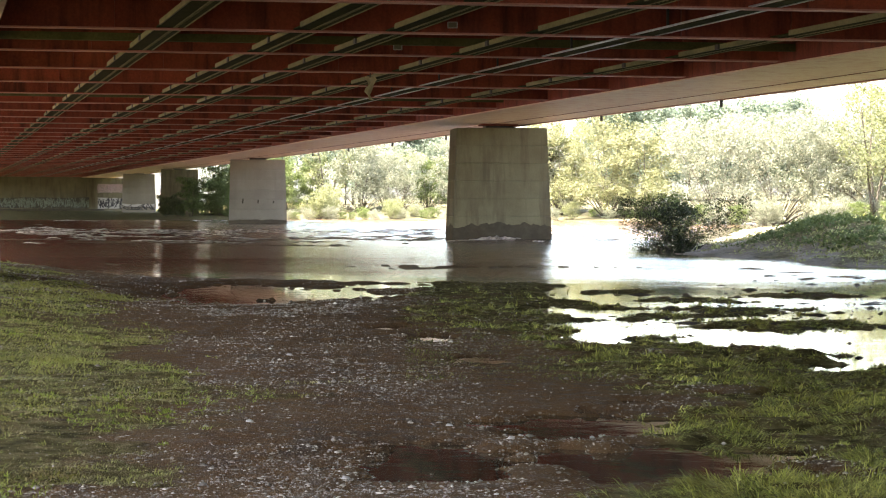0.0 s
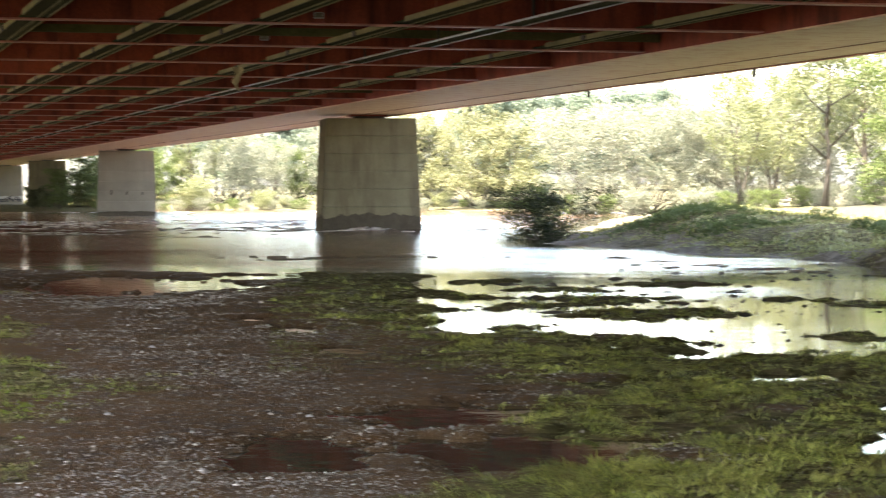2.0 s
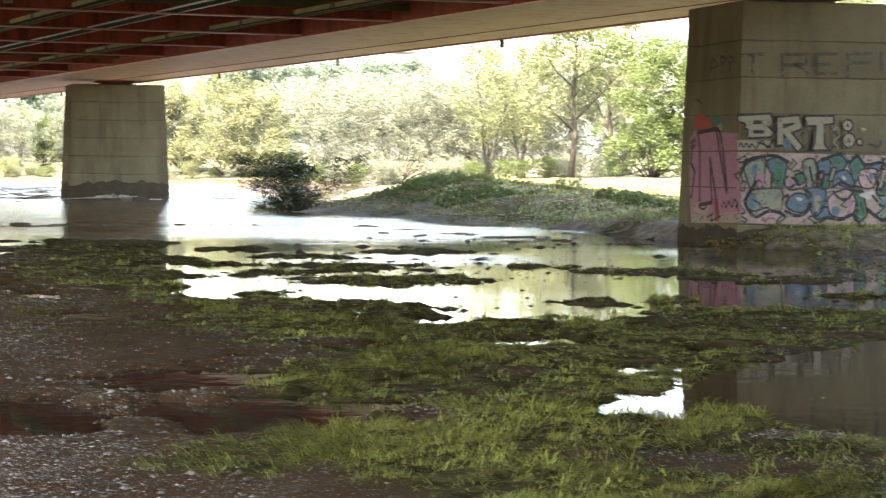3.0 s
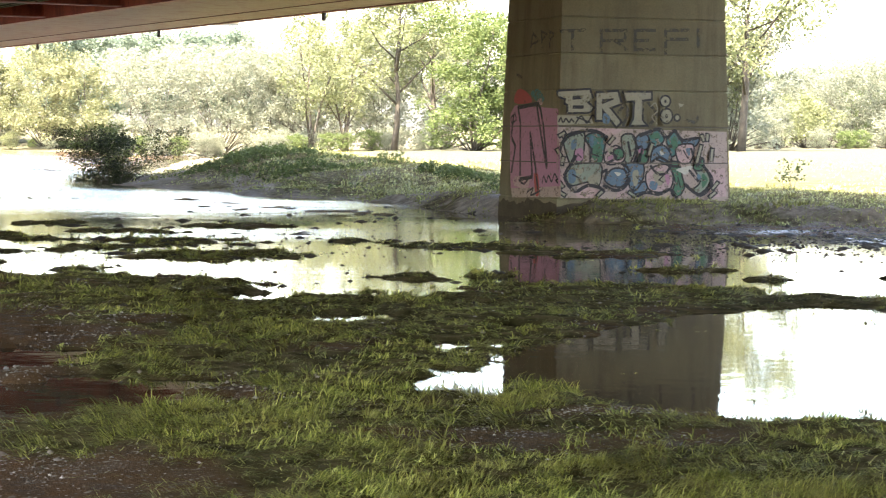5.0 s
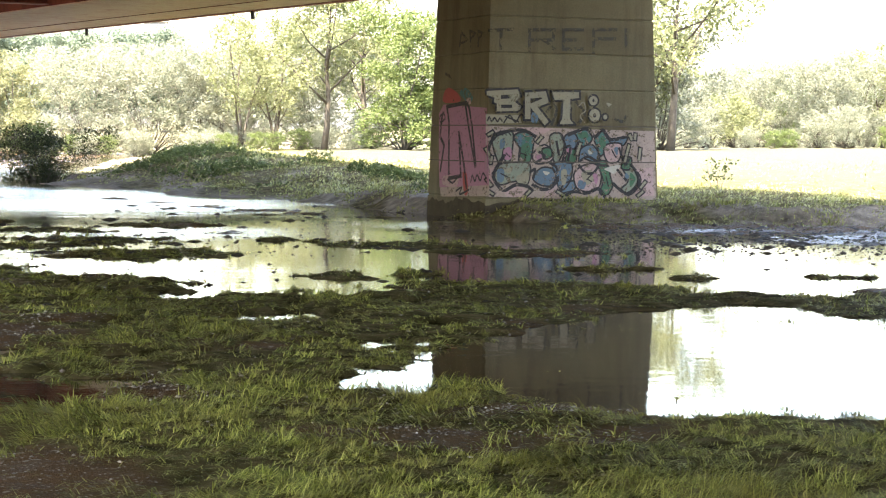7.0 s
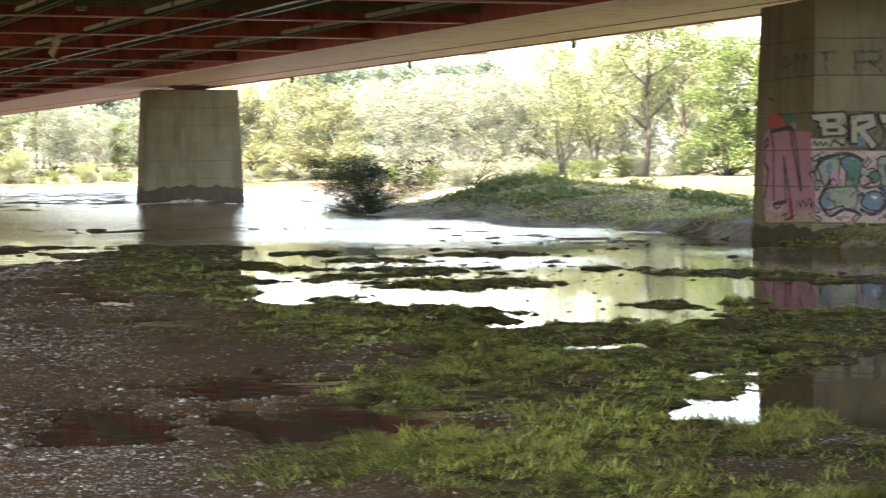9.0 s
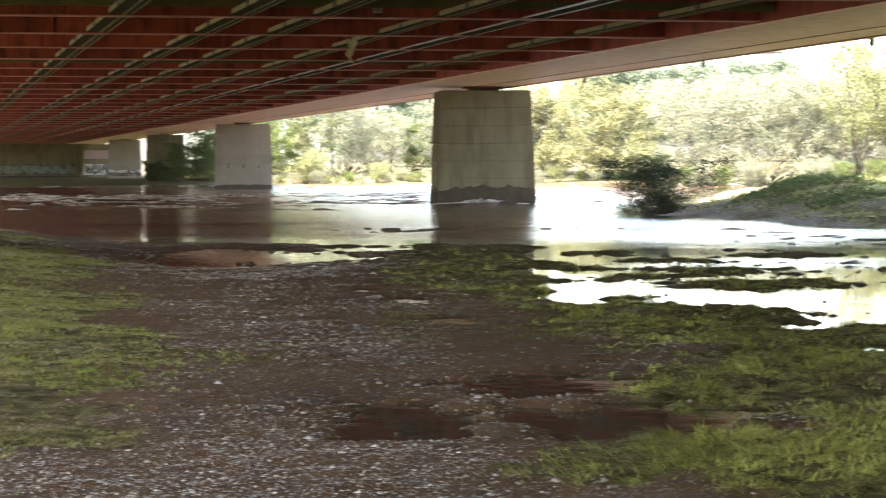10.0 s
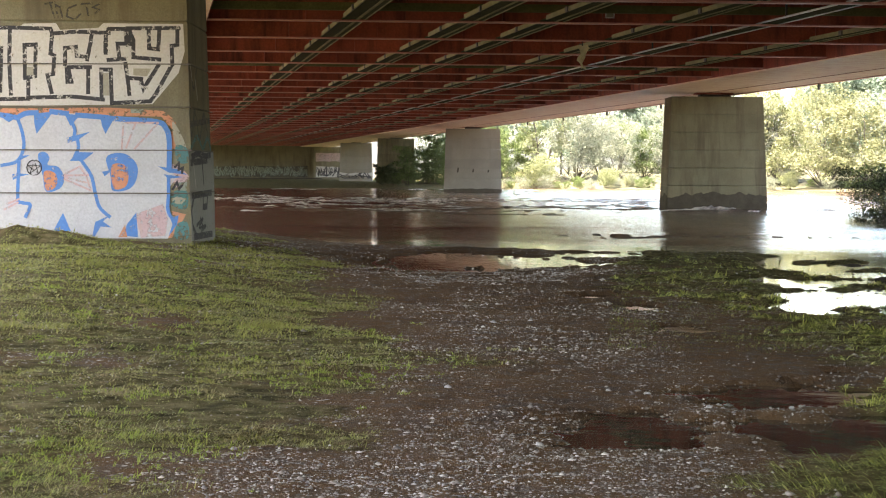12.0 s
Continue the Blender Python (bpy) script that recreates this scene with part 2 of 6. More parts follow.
BLADE = leaf_material("grass_blade", (0.095, 0.105, 0.028), (0.31, 0.315, 0.090))
BLADE_FRESH = leaf_material("fresh_grass", (0.11, 0.150, 0.024), (0.30, 0.37, 0.068))
BLADE_DRY = leaf_material("dry_grass", (0.17, 0.13, 0.06), (0.46, 0.385, 0.20))
BLADE_WET = blade_material("flattened_grass", (0.042, 0.050, 0.012), (0.275, 0.325, 0.054), (0.74, 0.75, 0.23), (0.28, 0.255, 0.068))
BLADE_TURF = blade_material("trampled_grass", (0.065, 0.060, 0.022), (0.24, 0.245, 0.078), (0.46, 0.45, 0.18), (0.28, 0.225, 0.11))
BLADE_BANK = blade_material("bank_grass", (0.085, 0.100, 0.026), (0.30, 0.335, 0.092), (0.56, 0.58, 0.22), (0.31, 0.28, 0.115))
BLADE_SOAKED = leaf_material("soaked_grass", (0.045, 0.046, 0.014), (0.22, 0.21, 0.070))


# ---- mesh helpers ----
def mesh_from(name, verts, faces, mats, smooth=False, face_mats=None):
    me = bpy.data.meshes.new(name)
    me.from_pydata(verts, [], faces)
    for m in (mats if isinstance(mats, (list, tuple)) else [mats]):
        me.materials.append(m)
    if face_mats is not None:
        me.polygons.foreach_set("material_index", face_mats)
    if smooth:
        me.polygons.foreach_set("use_smooth", [True] * len(me.polygons))
    me.update()
    return me


def part(name, bm, mat, parent, label="", smooth=False):
    """Links a bmesh, or a ready mesh, as one mesh object under a thing or a part."""
    if isinstance(bm, bmesh.types.BMesh):
        me = bpy.data.meshes.new(name)
        bm.normal_update()
        bm.to_mesh(me)
        bm.free()
        me.materials.append(mat)
        if smooth:
            me.polygons.foreach_set("use_smooth", [True] * len(me.polygons))
    else:
        me = bm
    ob = new(name, me)
    ob.parent = parent
    return tagged(ob, label) if label else ob


def add_prism(bm, bottom, top):
    """A solid between two loops of the same length."""
    b = [bm.verts.new(v) for v in bottom]
    t = [bm.verts.new(v) for v in top]
    n = len(b)
    bm.faces.new(b[::-1])
    bm.faces.new(t)
    for i in range(n):
        bm.faces.new((b[i], b[(i + 1) % n], t[(i + 1) % n], t[i]))


def add_box(bm, m, sx, sy, sz):
    """A box with its base centre at the origin of m."""
    c = [(-sx / 2, -sy / 2), (sx / 2, -sy / 2), (sx / 2, sy / 2), (-sx / 2, sy / 2)]
    add_prism(bm, [m @ Vector((x, y, 0)) for x, y in c], [m @ Vector((x, y, sz)) for x, y in c])


def add_beam(bm, a, b, w, h):
    """A rectangular bar from a to b; a and b lie on its bottom centre line."""
    a, b = Vector(a), Vector(b)
    side = (b - a).cross(Vector((0, 0, 1))).normalized() * (w / 2)
    up = Vector((0, 0, h))
    add_prism(bm, [a - side, a + side, a + side + up, a - side + up], [b - side, b + side, b + side + up, b - side + up])


def add_tube(bm, pts, radii, sides=6):
    rings = []
    for i, p in enumerate(pts):
        d = (pts[min(i + 1, len(pts) - 1)] - pts[max(i - 1, 0)]).normalized()
        s = d.cross(Vector((0.31, 0.52, 0.79))).normalized()
        o = d.cross(s)
        rings.append([bm.verts.new(p + (s * math.cos(k * math.tau / sides) + o * math.sin(k * math.tau / sides)) * radii[i]) for k in range(sides)])
    for a, b in zip(rings, rings[1:]):
        for k in range(sides):
            bm.faces.new((a[k], a[(k + 1) % sides], b[(k + 1) % sides], b[k]))
    bm.faces.new(rings[0][::-1])
    bm.faces.new(rings[-1])


def quad_mesh(name, v, f, mat):
    me = bpy.data.meshes.new(name)
    me.vertices.add(len(v))
    me.vertices.foreach_set("co", np.ascontiguousarray(v, np.float32).ravel())
    me.loops.add(f.size)
    me.loops.foreach_set("vertex_index", f.ravel())
    me.polygons.add(len(f))
    me.polygons.foreach_set("loop_start", np.arange(len(f)) * f.shape[1])
    me.update(calc_edges=True)
    me.materials.append(mat)
    return me


_TABLE = np.random.RandomState(7).rand(256, 256)


def vnoise(x, y, scale, seed=0):
    """Smooth value noise in -1..1 on arrays."""
    x, y = np.asarray(x) * scale + seed * 17.3, np.asarray(y) * scale + seed * 41.7
    xi, yi = np.floor(x).astype(int), np.floor(y).astype(int)
    fx, fy = x - xi, y - yi
    fx, fy = fx * fx * (3 - 2 * fx), fy * fy * (3 - 2 * fy)
    g = lambda i, j: _TABLE[(xi + i) % 256, (yi + j) % 256]
    return ((g(0, 0) * (1 - fx) + g(1, 0) * fx) * (1 - fy) + (g(0, 1) * (1 - fx) + g(1, 1) * fx) * fy) * 2 - 1


def fbm(x, y, scale, octaves=4, seed=0):
    return sum(vnoise(x, y, scale * 2 ** k, seed + k) * 0.5 ** k for k in range(octaves))


def step(v, a, b):
    v = np.clip((v - a) / (b - a), 0, 1)
    return v * v * (3 - 2 * v)


def inside(x, y, poly):
    """Distance to a polygon's edge, positive within."""
    best = np.full(np.shape(x), 1e9)
    odd = np.zeros(np.shape(x), bool)
    for (x0, y0), (x1, y1) in zip(poly, poly[1:] + poly[:1]):
        dx, dy = x1 - x0, y1 - y0
        s = np.clip(((x - x0) * dx + (y - y0) * dy) / (dx * dx + dy * dy), 0, 1)
        best = np.minimum(best, np.hypot(x - x0 - s * dx, y - y0 - s * dy))
        if dy:
            odd ^= ((y0 > y) != (y1 > y)) & (x < x0 + (y - y0) / dy * dx)
    return np.where(odd, best, -best)


# ---- ground, river, flood pools ----
FLATS = [(-60, 66), (-30, 56), (-12.7, 48), (-9.8, 46), (-5.7, 43.7), (-0.9, 41.3), (1.9, 39.9), (1.3, 25.9), (2.2, 23.8), (3.9, 23.3), (4.3, 20.3),
         (5.8, 18.4), (6.6, 20.4), (8.6, 20.1), (10.6, 19.4), (15, 18), (40, 12), (90, -40), (0, -90), (-90, -40)]
SPIT = [(7.3, 63.4), (9.3, 54.7), (11.5, 47.1), (12.0, 42.5), (11.8, 37.1), (13.2, 35.4), (15.5, 34.3), (17.8, 33.6), (26, 31), (60, 22), (300, -60),
        (600, 300), (200, 500), (60, 200), (27, 152), (19, 126), (11.6, 87.5)]
FAR_BANK = [(-400, 250), (-80, 190), (-37, 178), (-20, 180), (-13.4, 188.6), (-1.1, 183), (10.1, 172.6), (22.8, 163.3), (34, 150), (200, 300), (600, 600), (0, 1500), (-900, 900)]
POOLS = [(-3.5, 36.2, 1.45, 4.0), (-2.1, 36.0, 1.2, 2.2), (-0.87, 39.1, 0.95, 1.4), (1.10, 14.75, 0.62, 0.80), (-0.03, 12.75, 0.46, 0.72), (1.36, 12.60, 0.72, 0.80), (1.57, 16.5, 0.16, 0.22),
         (0.38, 20.87, 0.30, 0.6), (4.2, 17.5, 0.55, 0.36), (3.85, 19.95, 0.36, 0.48), (3.8, 12.7, 0.36, 0.62), (-0.66, 26.25, 0.3, 0.45), (-0.05, 24.31, 0.3, 0.5)]
PUDDLES = [(2.19, 16.96, 0.09, 0.14), (2.64, 16.98, 0.09, 0.14), (3.21, 15.54, 0.14, 0.14), (3.4, 15.28, 0.10, 0.14), (4.35, 15.14, 0.14, 0.25), (4.72, 15.07, 0.10, 0.14), (2.26, 14.45, 0.20, 0.21),
           (4.45, 16.86, 0.18, 0.14), (3.79, 14.91, 0.09, 0.11), (3.56, 12.85, 0.14, 0.19), (2.55, 14.5, 0.10, 0.14), (3.1, 20.3, 0.17, 0.24), (5.1, 21.6, 0.26, 0.28), (5.3, 16.5, 0.19, 0.17), (2.9, 17.6, 0.09, 0.14)]
ISLETS = [(4.0, 33.7, 0.7, 0.8), (4.29, 30.5, 1.05, 1.1), (4.89, 27.2, 0.8, 0.85), (2.99, 28.8, 0.5, 0.6), (2.51, 24.5, 0.4, 0.5), (6.1, 35.4, 0.75, 0.9), (7.22, 30.2, 0.48, 0.5), (8.19, 28.8, 1.0, 0.8),
          (5.85, 22.2, 0.55, 0.35), (6.74, 22.4, 0.32, 0.6), (9.5, 26.7, 1.1, 0.75), (7.6, 20.7, 1.1, 0.4), (9.83, 21.5, 0.28, 0.3), (11.4, 21.4, 0.45, 0.32), (3.07, 36.9, 0.55, 0.9), (3.97, 34.0, 0.5, 0.8),
          (4.1, 27.0, 0.9, 1.0), (3.21, 29.1, 0.45, 0.75), (0.95, 36.2, 0.8, 1.4), (9.5, 23.2, 0.45, 0.32), (0.8, 31.5, 0.7, 1.6),
          (7.3, 49.5, 0.3, 0.7), (7.9, 46.5, 0.4, 0.6), (8.4, 44.0, 0.45, 0.5), (9.1, 42.0, 0.5, 0.4), (9.8, 40.4, 0.5, 0.45), (10.6, 38.4, 0.4, 0.25), (7.4, 42.8, 0.3, 0.4), (11.6, 36.2, 0.45, 0.3), (8.7, 39.6, 0.3, 0.3)]
BASIN = [(4.3, 14.6), (5.07, 15.0), (6.33, 16.6), (7.61, 17.7), (8.8, 18.3), (9.4, 17.0), (9.3, 15.4), (12, 13), (10, 7.5), (5.96, 10.3), (5.15, 10.55), (4.72, 10.75), (4.3, 11.3), (3.95, 11.7), (3.9, 13.2)]
SHOAL = [(13.6, 35.6), (17, 36), (26, 34), (30, 30), (22, 25), (15.1, 26.9), (14.0, 27.8), (13.2, 29.5), (12.8, 33)]
TURF_LEFT = [(-8.9, 44.2), (-7.4, 37.6), (-5.5, 34.0), (-3.5, 25.6), (-2.5, 21.3), (-1.6, 17.1), (-1.5, 14.6), (-1.8, 13.0), (-1.8, 11.5), (-2.1, 11.0), (-2.2, 10.0), (-1.9, 8.6), (-2, 5), (-40, 0), (-60, 60)]
TURF_RIGHT = [(-0.7, 41.3), (-0.2, 29.1), (1.2, 24.3), (1.9, 20.9), (1.8, 17.2), (1.75, 14.3), (1.95, 13.6), (2.15, 12.3), (1.6, 11.2), (1.15, 10.3), (0.8, 5), (40, 0), (60, 40), (12, 40)]


BARE = [(3.22, 10.1, 0.50, 0.42), (2.71, 10.4, 0.22, 0.28), (4.16, 10.15, 0.42, 0.32), (1.16, 9.3, 0.3, 0.6)]


def lens_mask(x, y, spots, wobble):
    """How far within any of the given ellipses (x, y, half width, half depth, turned to face the origin) a point lies."""
    best = np.full(np.shape(x), -9.0)
    for cx, cy, rw, rd in spots:
        a = math.atan2(cx, cy)
        dx, dy = x - cx, y - cy
        w, d = dx * math.cos(a) - dy * math.sin(a), dx * math.sin(a) + dy * math.cos(a)
        best = np.maximum(best, 1 - np.hypot(w / rw, d / rd))
    return best + wobble


def ground_height(x, y):
    x, y = np.asarray(x, float), np.asarray(y, float)
    rough = fbm(x, y, 0.8, 5, 3)
    ragged = fbm(x, y, 0.35, 6, 9)
    micro = fbm(x, y, 2.6, 4, 77)
    shore = 1 - 0.75 * step(y, 36, 42)
    flats = inside(x, y, FLATS) + (ragged * 0.9 + micro * 0.6) * shore
    lumps = fbm(x, y, 6.0, 3, 87)
    h1 = np.clip(flats * 0.10, -0.7, 0.036) + rough * 0.018 + micro * 0.013 + lumps * 0.006 * step(flats, 0, 1)
    h1 = h1 + 0.36 * step(-x - 0.12 * y, -0.2, 4.5) * step(y, 10, 30) * step(flats, 0, 3)
    h1 = h1 + 0.26 * np.exp(-((x + 9.9) / 0.9) ** 2 - ((y - 32.6) / 0.7) ** 2) * (1 + 0.5 * micro)
    spit = inside(x, y, SPIT) + ragged * 0.6
    h2 = np.where(spit < 0, np.maximum(spit * 0.2, -0.7), 0.14 * step(spit, 0, 1.2) + 0.23 * np.maximum(step(spit, 0.8, 5), step(spit, -0.4, 0.8) * step(x, 11.6, 12.5) * (1 - step(y, 43, 50))) + 0.33 * step(spit, 3, 16) + 0.30 * step(spit, 18, 60)
                  + (0.62 * np.exp(-((x - 13.0 - 0.1 * (y - 68)) / 3.6) ** 2 - ((y - 68) / 11) ** 2) + 0.22 * np.exp(-((x - 16.5) / 4) ** 2 - ((y - 58) / 8) ** 2)) * step(spit, 0, 4)) + rough * 0.03 + (lumps * 0.025 + micro * 0.03) * step(spit, -1.5, 0.3) * (1 - 0.6 * step(spit, 1.5, 4))
    far = inside(x, y, FAR_BANK)
    h3 = np.where(far < 0, np.maximum(far * 0.2, -0.7), (0.35 + 0.75 * step(x, -24, -14)) * step(far, 0, 14) + 1.5 * step(far, 20, 120) * step(x, -24, 0)) + rough * 0.05
    h = np.maximum(np.maximum(h1, h2), h3)
    isl = lens_mask(x, y, ISLETS, fbm(x * 0.7, y, 3.2, 5, 21) * 0.75)
    h = np.maximum(h, -0.045 + 0.066 * step(isl, -0.35, 0.45) + rough * 0.010 + micro * 0.016 + lumps * 0.014)
    shoal = step(inside(x, y, SHOAL) + ragged * 1.2, -0.6, 1.5)
    h = np.maximum(h, (-0.05 + 0.045 * shoal + 0.055 * shoal * step(spit, -4.0, 0.0)) + (micro * 0.026 + lumps * 0.030) * shoal)
    basin = step(inside(x, y, BASIN) + micro * 0.30 + ragged * 0.15, -0.18, 0.22)
    h = h * (1 - basin) + (-0.022 + micro * 0.012) * basin
    pool = np.maximum(lens_mask(x, y, POOLS, fbm(x * 0.8, y, 4.2, 5, 31) * 0.5), lens_mask(x, y, PUDDLES, fbm(x, y, 5.0, 4, 33) * 0.4))
    m = step(pool, -0.42, 0.18)
    return h * (1 - m) + (-0.038 + micro * 0.010) * m


def ground_cover(x, y):
    wob = fbm(x, y, 0.9, 4, 12)
    left = step(inside(x, y, TURF_LEFT) + wob * 1.0, -0.3, 0.5) * step(fbm(x, y, 0.7, 4, 44), -1.1, -0.35)
    right = step(inside(x, y, TURF_RIGHT) + wob * 0.7, -0.3, 0.3) * step(fbm(x, y, 0.8, 4, 54), -1.15, -0.45) * (1 - step(inside(x, y, SHOAL), -0.3, 0.5))
    right = right * (1 - 0.85 * step(lens_mask(x, y, BARE, wob * 0.35), -0.1, 0.35))
    spit = step(inside(x, y, SPIT) + wob * 0.8, -0.2, 0.5) * step(x + 2.0 * wob - 0.02 * y, 5.2, 9.0)
    far = step(inside(x, y, FAR_BANK) + wob, -1.5, 1.0)
    turf = np.maximum(np.maximum(left, right), np.maximum(spit, far))
    stones = (0.25 + 0.75 * step(fbm(x, y, 0.33, 4, 61), -0.45, 0.4)) * (1 - 0.85 * turf)
    # The meadow past x 26, mostly unseen, is added to bounce light onto the girder.
    meadow = np.maximum(step(inside(x, y, SPIT) + wob * 1.5, 7, 13), np.maximum(step(x, 26, 34) * (y < 60), far * 0.8 * step(x, -20, -10)))
    return turf, stones, meadow


def build_ground():
    az = np.concatenate([np.arange(-180, -26, 4.0), np.arange(-26, -14, 0.4), np.arange(-14, 31, 0.13), np.arange(31, 44, 0.5), np.arange(44, 180, 4.0)])
    rad = np.concatenate([[0.3, 0.7, 1.2, 1.8, 2.5, 3.3, 4.2, 5.2, 6.2, 7.3], 8.5 * 1.0062 ** np.arange(0, 290), 52 * 1.03 ** np.arange(0, 60), 320 * 1.25 ** np.arange(0, 12)])
    a, r = np.meshgrid(np.radians(az), rad)
    x, y = r * np.sin(a), r * np.cos(a)
    z = ground_height(x, y)
    nr, na = x.shape
    co = np.stack([x, y, z], -1).reshape(-1, 3)
    i, j = np.meshgrid(np.arange(nr - 1), np.arange(na), indexing="ij")
    j2 = (j + 1) % na
    quads = np.stack([i * na + j, i * na + j2, (i + 1) * na + j2, (i + 1) * na + j], -1).reshape(-1, 4)[:, ::-1]
    me = bpy.data.meshes.new("ground")
    me.vertices.add(len(co) + 1)
    me.vertices.foreach_set("co", np.append(co, [[0, 0, 0.045]], 0).ravel())
    tris = np.stack([np.full(na, len(co)), (np.arange(na) + 1) % na, np.arange(na)], -1)
    me.loops.add(quads.size + tris.size)
    me.loops.foreach_set("vertex_index", np.append(quads.ravel(), tris.ravel()))
    me.polygons.add(len(quads) + na)
    starts = np.append(np.arange(len(quads)) * 4, quads.size + np.arange(na) * 3)
    me.polygons.foreach_set("loop_start", starts)
    me.polygons.foreach_set("use_smooth", np.ones(len(starts), bool))
    me.update(calc_edges=True)
    me.validate()
    t, s, m = ground_cover(co[:, 0], co[:, 1])
    col = np.ones((len(co) + 1, 4))
    soak = step(inside(co[:, 0], co[:, 1], SHOAL), -0.5, 0.8) * (1 - step(inside(co[:, 0], co[:, 1], SPIT), -0.6, 0.2))
    col[:-1, 3] = soak * step(fbm(co[:, 0] * 0.5, co[:, 1] * 1.2, 0.8, 4, 83), -0.4, 0.3)
    col[-1] = (0, 0.5, 0, 0)
    col[:-1, 0], col[:-1, 1], col[:-1, 2] = t, s, m
    me.color_attributes.new("cover", "FLOAT_COLOR", "POINT").data.foreach_set("color", col.ravel())
    xs, ys = co[:, 0], co[:, 1]
    shore = inside(xs, ys, SPIT) + 1.2 * fbm(xs * 0.6, ys * 0.3, 1.1, 4, 141)
    silt = np.append(step(shore, -1.0, 0.2) * (1 - step(shore, 1.2, 3.0)) * step(fbm(xs, ys * 0.5, 0.9, 4, 143), -0.6, 0.5), 0)
    silt[:-1] = np.maximum(silt[:-1], 0.92 * (1 - t) * np.maximum(step(inside(xs, ys, SPIT), -0.6, 0.3), step(inside(xs, ys, FAR_BANK), -1.5, 0.5)))
    tone = np.repeat(silt[:, None], 4, 1)
    me.color_attributes.new("silt", "FLOAT_COLOR", "POINT").data.foreach_set("color", tone.ravel())
    me.materials.append(M_GROUND)
    return tagged(new("ground", me), "muddy gravel flats and grassy river banks after a flood", "ground", kind="structure")


def in_river(x, y):
    """How far a place lies out in the running river, 0 to 1."""
    land = np.maximum(np.maximum(inside(x, y, FLATS), inside(x, y, SPIT)), inside(x, y, FAR_BANK))
    return step(-land, 0.2, 4.0) * step(y, 36, 46)


def build_water():
    az = np.concatenate([np.arange(-180, -24, 6.0), np.arange(-24, 22, 0.11), np.arange(22, 180, 6.0)])
    rad = np.concatenate([[0.5, 8, 14, 18, 20, 22, 24, 26, 28, 30, 32, 34, 36, 38], 40 * 1.008 ** np.arange(0, 205), 215 * 1.3 ** np.arange(0, 6)])
    a, r = np.meshgrid(np.radians(az), rad)
    x, y = r * np.sin(a), r * np.cos(a)
    flow = in_river(x, y)
    rapids = np.exp(-((y - 91 + 0.35 * x) / 9) ** 2) * step(-x, -9, -2) * (0.55 + 0.45 * vnoise(x, y * 0.3, 0.3, 6))
    z = flow * (0.045 * fbm(x * 0.3, y, 0.16, 3, 18) + (0.008 + 0.08 * rapids) * fbm(x, y * 0.6, 0.7, 3, 5) + (0.012 + 0.08 * rapids) * fbm(x * 0.7, y, 0.6, 3, 8))
    nr, na = x.shape
    co = np.stack([x, y, z], -1).reshape(-1, 3)
    i, j = np.meshgrid(np.arange(nr - 1), np.arange(na), indexing="ij")
    j2 = (j + 1) % na
    quads = np.stack([i * na + j, i * na + j2, (i + 1) * na + j2, (i + 1) * na + j], -1).reshape(-1, 4)[:, ::-1]
    me = quad_mesh("water", co, quads, M_WATER)
    me.polygons.foreach_set("use_smooth", np.ones(len(quads), bool))
    col = np.zeros((len(co), 4))
    col[:, 0] = (flow * np.clip(0.03 + 0.30 * rapids + 0.2 * np.exp(-((y - 150) / 12) ** 2), 0, 1)).ravel()
    col[:, 1] = flow.ravel()
    col[:, 2] = (step(y, 20, 30) * (1 - flow) * step(fbm(x * 0.4, y, 0.25, 3, 15), -0.5, 0.6)).ravel()
    me.color_attributes.new("flow", "FLOAT_COLOR", "POINT").data.foreach_set("color", col.ravel())
    return tagged(new("water", me), "brown muddy flood water of the river and its pools", "water", kind="structure")


build_ground()
build_water()

# ---- bridge ----
AXIS = radians(-13.6)
SKEW = radians(-6.0)


def site(u, v, z=0.0):
    """A place from metres across (u) and along (v) the bridge."""
    return Vector((u * math.cos(AXIS) + v * math.sin(AXIS), -u * math.sin(AXIS) + v * math.cos(AXIS), z))


def soffit(u):
    """Height of the girders' undersides; the deck falls slightly across."""
    return 4.75 + 0.008 * (21.3 - u)


BEAM_DIR = Vector((math.cos(SKEW), -math.sin(SKEW), 0))
IN_LEFT, IN_RIGHT = 1.15, 19.0
U_DIR = Vector((math.cos(AXIS), -math.sin(AXIS), 0))


def along_beam(y0, u):
    """Where the cross line that passes (0, y0) reaches u."""
    p = Vector((0, y0, 0))
    return p + BEAM_DIR * ((u - p.dot(U_DIR)) / BEAM_DIR.dot(U_DIR))


def empty(name, p=(0, 0, 0)):
    ob = new(name)
    ob.location = p
    ob.empty_display_size = 0.3
    return ob


